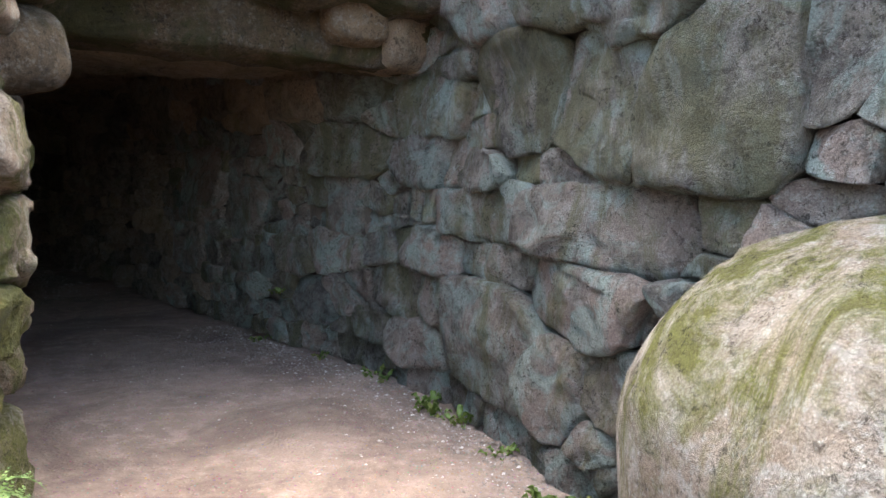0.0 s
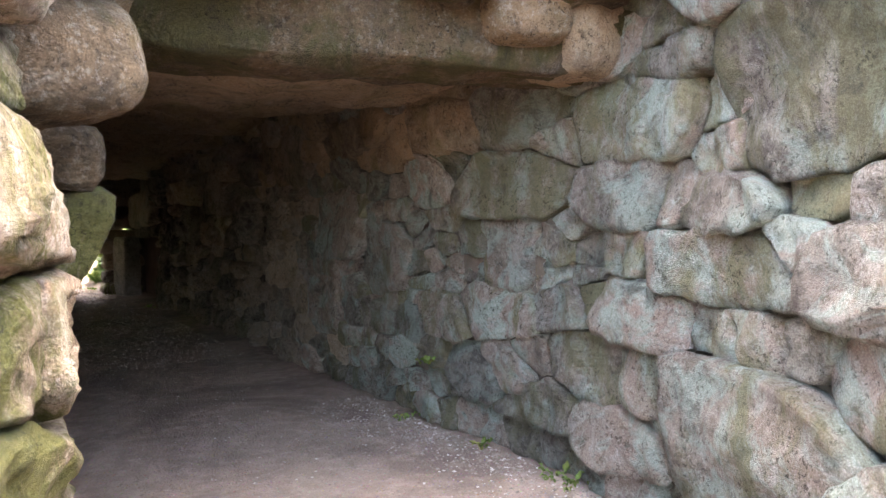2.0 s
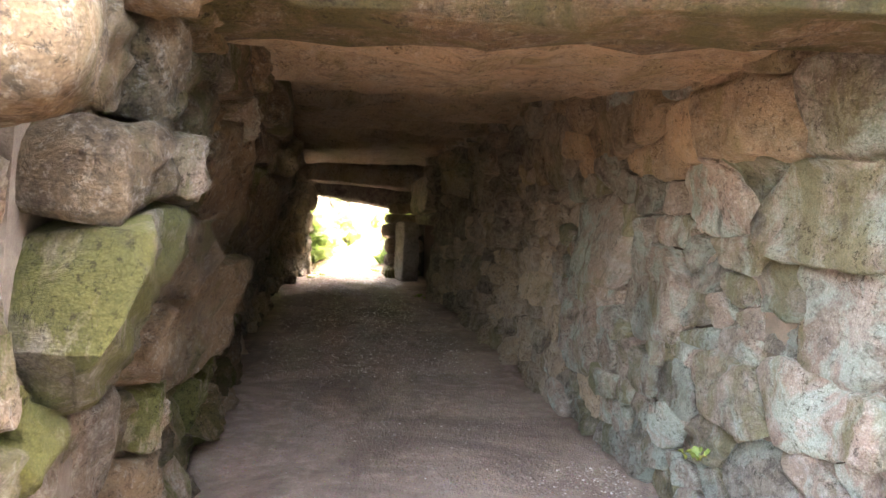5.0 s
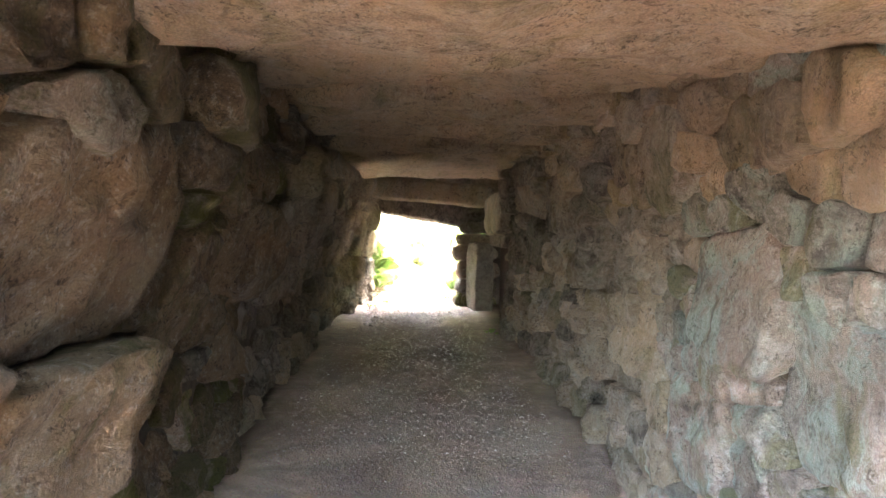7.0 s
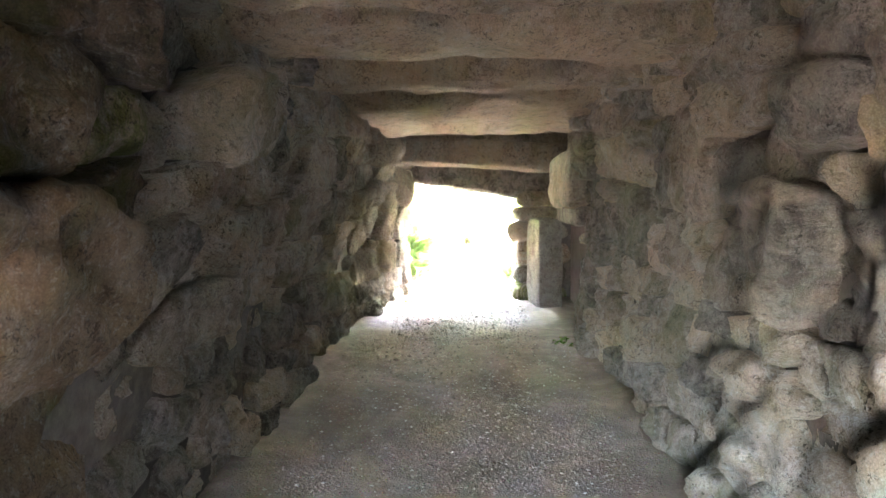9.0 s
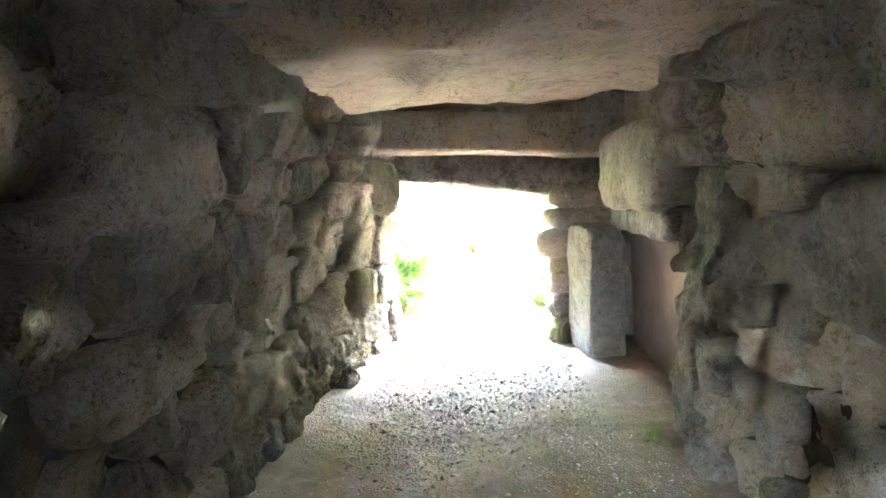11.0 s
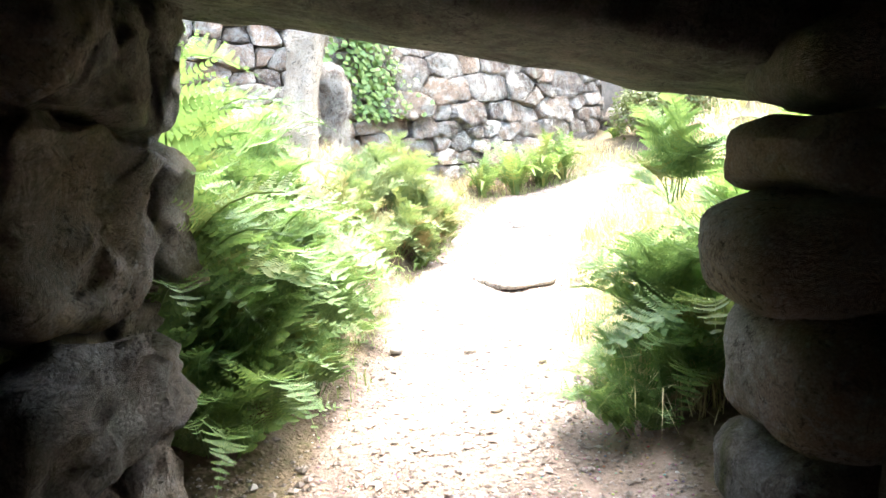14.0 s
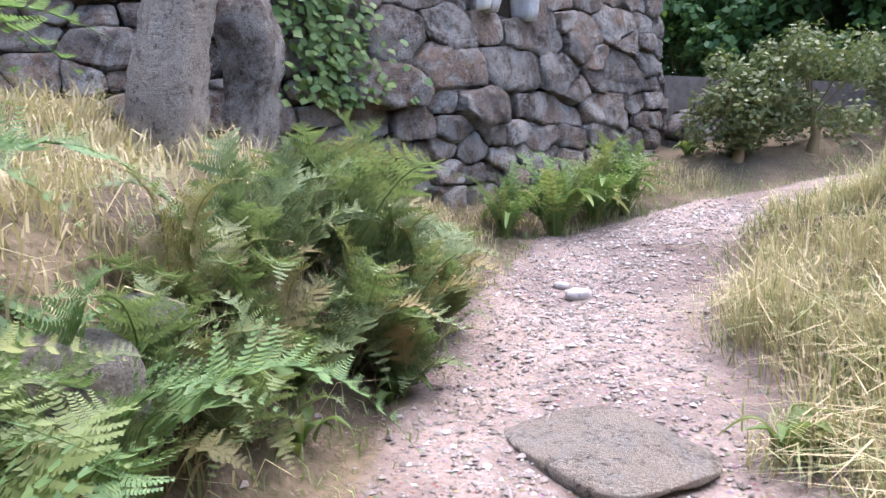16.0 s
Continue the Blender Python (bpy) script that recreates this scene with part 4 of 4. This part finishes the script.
for i in range(22):
    k = 9.0 + 1.12 * (i + rng.random()) / 22
    j = int(k)
    q = TR[j] * (1 - k + j) + TR[j + 1] * (k - j)
    way = (TR[j + 1] - TR[j])[:2]
    way = way / np.hypot(*way)
    off = rng.uniform(0.72, 1.25)
    x, y = q[0] - way[1] * off, q[1] + way[0] * off
    plant("bracken", x, y, ground_z(x, y), GREEN_FRONDS, 12, rng.uniform(0.7, 1.1), LUSH, rng, "bracken at the exit", tilt=(0, 45))
for x, y, size, cnt in ((-13.2, 16.4, 0.95, 17), (-13.3, 16.8, 1.05, 18), (-13.5, 17.15, 1.0, 17), (-13.1, 16.05, 0.8, 15), (-13.75, 17.5, 0.95, 16), (-13.75, 16.85, 1.15, 16), (-12.95, 15.7, 0.65, 12), (-13.5, 16.5, 1.1, 15), (-14.1, 17.2, 1.0, 13), (-13.05, 16.65, 0.7, 14), (-13.3, 17.25, 0.75, 14), (-12.75, 15.3, 0.6, 11), (-13.2, 15.65, 0.8, 13), (-13.35, 15.95, 0.9, 14), (-13.5, 16.2, 0.85, 13), (-13.15, 15.9, 0.75, 12), (-13.0, 15.45, 0.7, 11)):
    shift = 0.34 * (0.755 * x + 0.656 * y - 0.35)
    x, y = x - 0.755 * shift, y - 0.656 * shift
    plant("bracken", x, y, on_ground(x, y), WORN_FRONDS, cnt + 3, size * 0.92, "yellowing bracken clump on the path bank", rng, "yellowing bracken", tilt=(0, 58))
for x, y, size, cnt in ((-12.9, 15.35, 0.5, 10), (-13.0, 15.6, 0.45, 10), (-12.85, 15.1, 0.5, 10), (-13.1, 15.85, 0.5, 9), (-12.75, 14.9, 0.5, 9)):
    plant("bracken", x, y, on_ground(x, y), WORN_FRONDS, cnt, size, "low drooping bracken at the foot of the bank", rng, "yellowing bracken", tilt=(-10, 30))
for x, y, size, cnt in ((-14.05, 18.75, 1.25, 22), (-14.0, 19.15, 1.3, 24), (-13.95, 19.5, 1.1, 20), (-14.2, 18.4, 1.0, 16)):
    plant("strap_fern", x, y, on_ground(x, y), TONGUES[:1] + SLIM_FRONDS * 2, cnt + 14, size * 0.95, "strap-leaved fern at the foot of the ruin", rng, "ferns by the ruin", tilt=(10, 60), part_name="leaf")
for x, y, size, cnt in ((-14.1, 20.9, 1.0, 9), (-13.05, 15.9, 0.6, 7), (-12.98, 15.6, 0.5, 6), (-13.2, 16.4, 0.6, 8)):
    plant("dock", x, y, on_ground(x, y), [BLADES[1]], cnt, size * 0.7, "broad-leaved dock at the path edge", rng, tilt=(10, 45), part_name="leaf")
for x, y, z, face in ((-1.12, 2.5, 1.05, 0), (-1.15, 2.35, 0.72, -20), (-1.14, 2.75, 0.55, 10), (-1.1, 2.2, 1.2, -10)):
    plant("wall_fern", x, y, z, SPRIG, 5, 1.0, "small bright fern rooted in the wall joints", rng, "wall ferns", tilt=(-30, 20), facing=face, spread=130, base_r=0.01)
for u, d, size in ((2.95, 0.1, 0.8), (3.2, 0.12, 1.0), (3.35, 0.2, 0.7), (3.9, 0.1, 0.6), (4.5, 0.08, 0.8), (4.75, 0.14, 1.0), (4.9, 0.09, 0.9), (5.6, 0.08, 0.7), (5.75, 0.1, 0.6), (6.5, 0.08, 0.6), (7.4, 0.08, 0.6)):
    q, m = right.at(u)
    x, y = q.x + m.x * d, q.y + m.y * d
    plant("weed", x, y, on_ground(x, y), SMALL, 12, size, "small green weed at the wall foot", rng, "weeds", tilt=(5, 60), base_r=0.1, part_name="leaf")
for s, n, z in ((14.7, 4.02, 0.0), (14.9, 4.05, 0.0), (5.9, 4.18, 0.45), (16.9, 2.2, 0.05), (17.3, 2.4, 0.07), (17.5, 3.5, 0.08)):
    x, y = P(s, n)
    plant("weed", x, y, on_ground(x, y) if z < 0.3 else z, SMALL, 9, 0.6, "small green weed at the wall foot", rng, "weeds", tilt=(5, 60), base_r=0.09, part_name="leaf")
for s, n in ((20.2, 4.15), (19.6, 4.3)):
    x, y = P(s, n)
    plant("tall_weed", x, y, on_ground(x, y), BLADES, 12, 0.6, "leafy green weed among dry grass", rng, tilt=(25, 70), part_name="leaf")


def leafy(name, x, y, z, rx, ry, rz, count, leaf_size, mat, label, category, seed, trunk=0.5):
    """A bush or tree: trunk, limbs and a crown of small leaves in uneven clumps."""
    rng = random.Random(seed)
    p = new(name)
    p.location = (x, y, z)
    tagged(p, label, category)
    verts, faces = [], []

    def limb(a, b, r0, r1):
        ax = (b - a).normalized()
        u = ax.orthogonal().normalized()
        v = ax.cross(u)
        k = len(verts)
        for c, r in ((a, r0), ((a + b) / 2 + u * r0 * 0.6, (r0 + r1) / 2), (b, r1)):
            verts.extend(c + (u * math.cos(t * math.tau / 6) + v * math.sin(t * math.tau / 6)) * r for t in range(6))
        for lv in range(2):
            for i in range(6):
                j = (i + 1) % 6
                faces.append((k + lv * 6 + i, k + lv * 6 + j, k + lv * 6 + 6 + j, k + lv * 6 + 6 + i))
    mid = Vector((0, 0, trunk + rz * 0.6))
    limb(Vector((0, 0, -0.1)), mid, 0.05 + 0.04 * rz, 0.03 * rz)
    centres = []
    for i in range(26):
        d = Vector((rng.gauss(0, 1), rng.gauss(0, 1), rng.gauss(0, 1))).normalized() * rng.uniform(0.45, 0.95)
        c = Vector((d.x * rx, d.y * ry, trunk + rz + d.z * rz))
        centres.append((c, rng.uniform(0.22, 0.42) * min(rx, ry, rz)))
        if i < 12:
            limb(mid * rng.uniform(0.5, 1), c, 0.02 * rz, 0.006 * rz)
    link("trunk", verts, faces, STEM, p)
    verts, faces = [], []
    for i in range(count):
        c, r = rng.choice(centres)
        d = Vector((rng.gauss(0, 1), rng.gauss(0, 1), rng.gauss(0, 1))).normalized() * r * rng.uniform(0.6, 1.15)
        q = c + d
        a = Vector((rng.gauss(0, 1), rng.gauss(0, 1), rng.gauss(0, 0.6))).normalized()
        b = a.cross(d).normalized()
        l, w = leaf_size * rng.uniform(0.6, 1.3), leaf_size * rng.uniform(0.25, 0.4)
        k = len(verts)
        verts += [q, q + a * l * 0.5 + b * w, q + a * l, q + a * l * 0.5 - b * w]
        faces.append((k, k + 1, k + 2, k + 3))
    link("crown", verts, faces, mat, p, False)
    return p


for i, (x, y, rx, ry, rz) in enumerate(((-13.2, 25.6, 2.2, 1.8, 2.2), (-10.6, 26.2, 2.2, 1.8, 2.2), (-8.2, 26.5, 2.2, 1.8, 2.2), (-12.0, 28.5, 2.6, 2.0, 3.0), (-9.0, 29.0, 2.6, 2.0, 3.0), (-14.9, 28.0, 2.6, 2.0, 3.2), (-5.8, 25.0, 2.2, 1.8, 2.4), (-16.6, 25.5, 2.6, 2.4, 2.8), (-18.6, 21.5, 2.2, 2.6, 2.8), (-19.0, 17.0, 2.2, 2.6, 2.4), (-6.0, 28.0, 2.6, 2.2, 2.4), (-17.8, 13.2, 2.2, 2.4, 2.2))):
    leafy("tree", x, y, on_ground(x, y), rx, ry, rz, 9000, 0.25, DARK_LEAF, "dense dark green hedge tree behind the ruin", "tree", 200 + i, 0.2)
for i, (x, y) in enumerate(((-13.6, 24.3), (-12.0, 24.9), (-10.2, 25.3), (-8.4, 25.4), (-15.3, 23.6), (-6.6, 25.0))):
    leafy("hedge", x, y, on_ground(x, y) - 0.1, 1.35, 0.9, 0.95, 9000, 0.13, DARK_LEAF, "dark green hedge behind the tumbled wall", "hedge", 260 + i, 0.0)
for i, (x, y, r, h) in enumerate(((-13.3, 21.6, 0.65, 0.5), (-12.7, 22.6, 0.75, 0.5), (-13.7, 20.95, 0.4, 0.42), (-11.7, 24.0, 0.9, 0.6))):
    leafy("bush", x, y, on_ground(x, y), r, r, h, 4200, 0.055, SCRUB_LEAF, "low scrubby bush growing at the tumbled wall", "bush", 230 + i, 0.05)


def ivy():
    rng = random.Random(8)
    verts, faces = [], []
    for i in range(1500):
        u = rng.gauss(2.05, 0.17)
        v = rng.uniform(0.8, 2.6)
        c, m = house.at(u + 0.12 * math.sin(v * 3))
        q = Vector((c.x + m.x * rng.uniform(0.05, 0.16), c.y + m.y * 0.1, hbase(u) + v))
        a = Vector((m.x * 0.4 + rng.gauss(0, 0.4), rng.gauss(0, 0.7), rng.gauss(-0.5, 0.5))).normalized()
        b = a.cross(Vector((m.x, m.y, 0.3))).normalized()
        l = rng.uniform(0.04, 0.075)
        k = len(verts)
        verts += [q, q + a * l * 0.4 + b * l * 0.45, q + a * l, q + a * l * 0.4 - b * l * 0.45]
        faces.append((k, k + 1, k + 2, k + 3))
    return tagged(link("ivy", verts, faces, HARTS, None, False), "green ivy climbing the ruined wall", "ivy", kind="stuff")


ivy()


def grass(name, count, place, mat, label, seed, tall=(0.10, 0.34), lean=0.5):
    rng = random.Random(seed)
    verts, faces = [], []
    made = 0
    while made < count:
        spot = place(rng)
        if spot is None:
            continue
        x0, y0, dens = spot
        way = rng.uniform(0, math.tau)
        for _ in range(dens):
            x, y = x0 + rng.gauss(0, 0.05), y0 + rng.gauss(0, 0.05)
            z = ground_z(x, y) - 0.01
            h, a, b = rng.uniform(*tall) * (0.85 + 0.6 * rnoise((x0, y0, 3), 2.5, 2)), rng.gauss(way, 0.7), rng.uniform(0.1, lean)
            d = Vector((math.cos(a), math.sin(a), 0))
            side = Vector((-d.y, d.x, 0)) * rng.uniform(0.0014, 0.0042)
            root = Vector((x, y, z))
            m1 = root + d * h * b * 0.3 + Vector((0, 0, h * 0.6))
            m2 = root + d * h * b * 1.1 + Vector((0, 0, h * (1.0 - 0.35 * b)))
            k = len(verts)
            verts += [root - side, root + side, m1 + side * 0.8, m1 - side * 0.8, m2]
            faces += [(k, k + 1, k + 2, k + 3), (k + 3, k + 2, k + 4)]
            made += 1
    return tagged(link(name, verts, faces, mat, None, False), label, "grass", kind="stuff")


def right_bank(rng):
    x, y = rng.uniform(-13.2, -8.0), rng.uniform(15.0, 24.0)
    d, z, k = track_near(x, y)
    if k < 9.0 or d < 0.62 + 0.15 * rnoise((x, y, 0), 2, 2) or d > 3.6:
        return None
    if d > 1.6 and rng.random() < 0.35:
        return None
    return x, y, 7


def left_bank(rng):
    x, y = rng.uniform(-16.0, -12.2), rng.uniform(13.6, 20.5)
    d, z, k = track_near(x, y)
    if k < 9.3 or d > -0.8 or d < -2.8:
        return None
    return x, y, 8


def verge(rng):
    x, y = rng.uniform(-14.4, -10.8), rng.uniform(14.4, 23.0)
    d, z, k = track_near(x, y)
    if k < 9.0 or not 0.5 < abs(d) < 0.95:
        return None
    return x, y, 5


grass("dry_grass", 62000, right_bank, DRY_GRASS, "straw-dry grass over the sunny bank", 61, (0.07, 0.3), 1.7)
grass("green_grass", 16000, right_bank, GREEN_GRASS, "green blades among the dry grass", 62, (0.08, 0.3), 1.8)


def tall_spot(rng):
    spot = right_bank(rng)
    return (spot[0], spot[1], 2) if spot and rnoise((spot[0], spot[1], 5), 1.2, 2) > 0.0 else None


grass("seed_grass", 5000, tall_spot, DRY_GRASS, "tall bleached grass stalks on the bank", 65, (0.25, 0.5), 0.7)
grass("bank_grass", 22000, left_bank, DRY_GRASS, "withered grass hanging on the stony bank", 63, (0.06, 0.22), 1.8)
grass("verge_grass", 5000, verge, GREEN_GRASS, "short tufts along the path edge", 64, (0.03, 0.12), 0.9)


def gravel(name, count, place, label, seed, sizes, mat):
    """Loose chippings, too many to count."""
    rng = random.Random(seed)
    verts, faces = [], []
    octa = ((1, 0, 0), (0, 1, 0), (-1, 0, 0), (0, -1, 0), (0, 0, 0.7), (0, 0, -0.6))
    tri = ((0, 1, 4), (1, 2, 4), (2, 3, 4), (3, 0, 4), (1, 0, 5), (2, 1, 5), (3, 2, 5), (0, 3, 5))
    for _ in range(count):
        x, y = place(rng)
        r = rng.uniform(*sizes) * rng.choice((0.6, 0.8, 1, 1, 1.6))
        c = Vector((x, y, ground_z(x, y) + r * 0.2))
        a = rng.uniform(0, math.tau)
        k = len(verts)
        for p in octa:
            q = Vector(p) * r
            q = Vector((q.x * rng.uniform(0.6, 1.3), q.y * rng.uniform(0.5, 1), q.z * rng.uniform(0.5, 0.9)))
            verts.append(c + Vector((q.x * math.cos(a) - q.y * math.sin(a), q.x * math.sin(a) + q.y * math.cos(a), q.z)))
        faces += [(k + f[0], k + f[1], k + f[2]) for f in tri]
    return tagged(link(name, verts, faces, mat, None, False), label, "gravel", kind="stuff")


def pebble_material():
    k = Nodes("chippings")
    isl = k.island()
    col = k.mix(isl, (0.15, 0.125, 0.108), (0.37, 0.315, 0.275))
    col = k.mix(k.math("MULTIPLY", k.ramp(isl, 0.85, 0.9), 0.7), col, (0.6, 0.57, 0.53))
    return k.done(k.mix(k.math("MULTIPLY", k.noise(120, 3), 0.5), col, (0.16, 0.13, 0.12)), 0.85, None, 0.25)


CHIPS = pebble_material()


def in_passage(rng):
    s = rng.uniform(9.5, 18.2)
    n = 2.9 + (rng.uniform(-1.15, 1.15) if s < 15 else rng.uniform(-0.75, 0.9))
    return P(s, n)


def near_exit(rng):
    return P(rng.uniform(12.5, 18.4), 2.95 + rng.uniform(-0.85, 0.8))


def by_entry_wall(rng):
    u = rng.uniform(2.6, 8.2)
    c, m = right.at(u)
    d = abs(rng.gauss(0, 0.28)) + 0.04
    return c.x + m.x * d, c.y + m.y * d


def entry_floor(rng):
    s = rng.uniform(1.5, 9.5)
    return P(s, rng.uniform(2.1, 4.0)) if s > 4 else (rng.uniform(-1.0, 0.9), rng.uniform(1.5, 5.5))


def on_path(rng):
    i = rng.choice((8, 9, 10, 11, 12, 13))
    f = rng.random()
    p = TR[i] * (1 - f) + TR[i + 1] * f
    return p[0] + rng.gauss(0, 0.3), p[1] + rng.gauss(0, 0.25)


gravel("passage_gravel", 14000, in_passage, "grey chippings trodden into the passage floor", 81, (0.004, 0.011), CHIPS)
gravel("wall_foot_gravel", 4500, by_entry_wall, "pale chippings gathered along the wall foot", 82, (0.004, 0.012), CHIPS)
gravel("floor_gravel", 3500, entry_floor, "fine grit scattered on the earth floor", 83, (0.003, 0.008), CHIPS)
gravel("passage_chippings", 1500, near_exit, "larger grey chippings on the passage floor", 85, (0.007, 0.017), CHIPS)
gravel("path_gravel", 20000, on_path, "grey chippings scattered along the path", 84, (0.004, 0.013), CHIPS)

rng = random.Random(99)
for x, y, r in ((-12.5, 15.8, 0.05), (-12.42, 15.72, 0.045), (-12.15, 15.6, 0.04), (-11.84, 15.29, 0.055), (-11.35, 14.85, 0.04), (-12.1, 15.05, 0.06), (-12.0, 16.0, 0.035), (-13.3, 17.75, 0.09), (-13.45, 17.85, 0.06), (-11.5, 15.4, 0.045)):
    r *= 0.6
    rock_thing("loose_stone", (r * 2.2, r * 1.6, r * 1.1), Matrix.Translation((x, y, on_ground(x, y) + r * 0.3)) @ Matrix.Rotation(rng.uniform(0, 6), 4, "Z"), PEBBLE, "loose grey stone lying on the path", "stone", square=3, rough=r * 0.3, res=3, seed=int(r * 1000) + int(x * 10), freq=8)
for x, y, z, s3 in ((-12.95, 15.25, 0.75, (0.25, 0.32, 0.2)), (-13.05, 15.0, 0.5, (0.22, 0.34, 0.2)), (-12.85, 14.85, 0.85, (0.3, 0.3, 0.2)), (-13.1, 15.5, 0.55, (0.2, 0.3, 0.2))):
    rock_thing("bank_stone", s3, Matrix.Translation((x, y, on_ground(x, y) + 0.03)) @ Matrix.Rotation(rng.uniform(0, 6), 4, "Z"), ROCK_PALE, "pale rounded stone set in the bank", "stone", square=3.2, rough=0.04, res=8, seed=int(z * 100))

for x, y, h in ((-11.2, 17.6, 0.3), (-10.9, 17.3, 0.34), (-11.5, 16.9, 0.2), (-10.6, 18.2, 0.32)):
    z = on_ground(x, y)
    f = new("yellow_flower")
    f.location = (x, y, z)
    tagged(f, "small yellow flower on a thin stalk", "flower", "yellow flowers")
    v, q = rock_geometry((0.004, 0.004, h), 2.5, 0.0, 2)
    link("stalk", v, q, STEM, f).location = (0, 0, h / 2)
    v, q = rock_geometry((0.028, 0.028, 0.012), 2.2, 0.003, 3, seed=3, freq=60)
    link("petals", v, q, YELLOW, f).location = (0, 0, h)
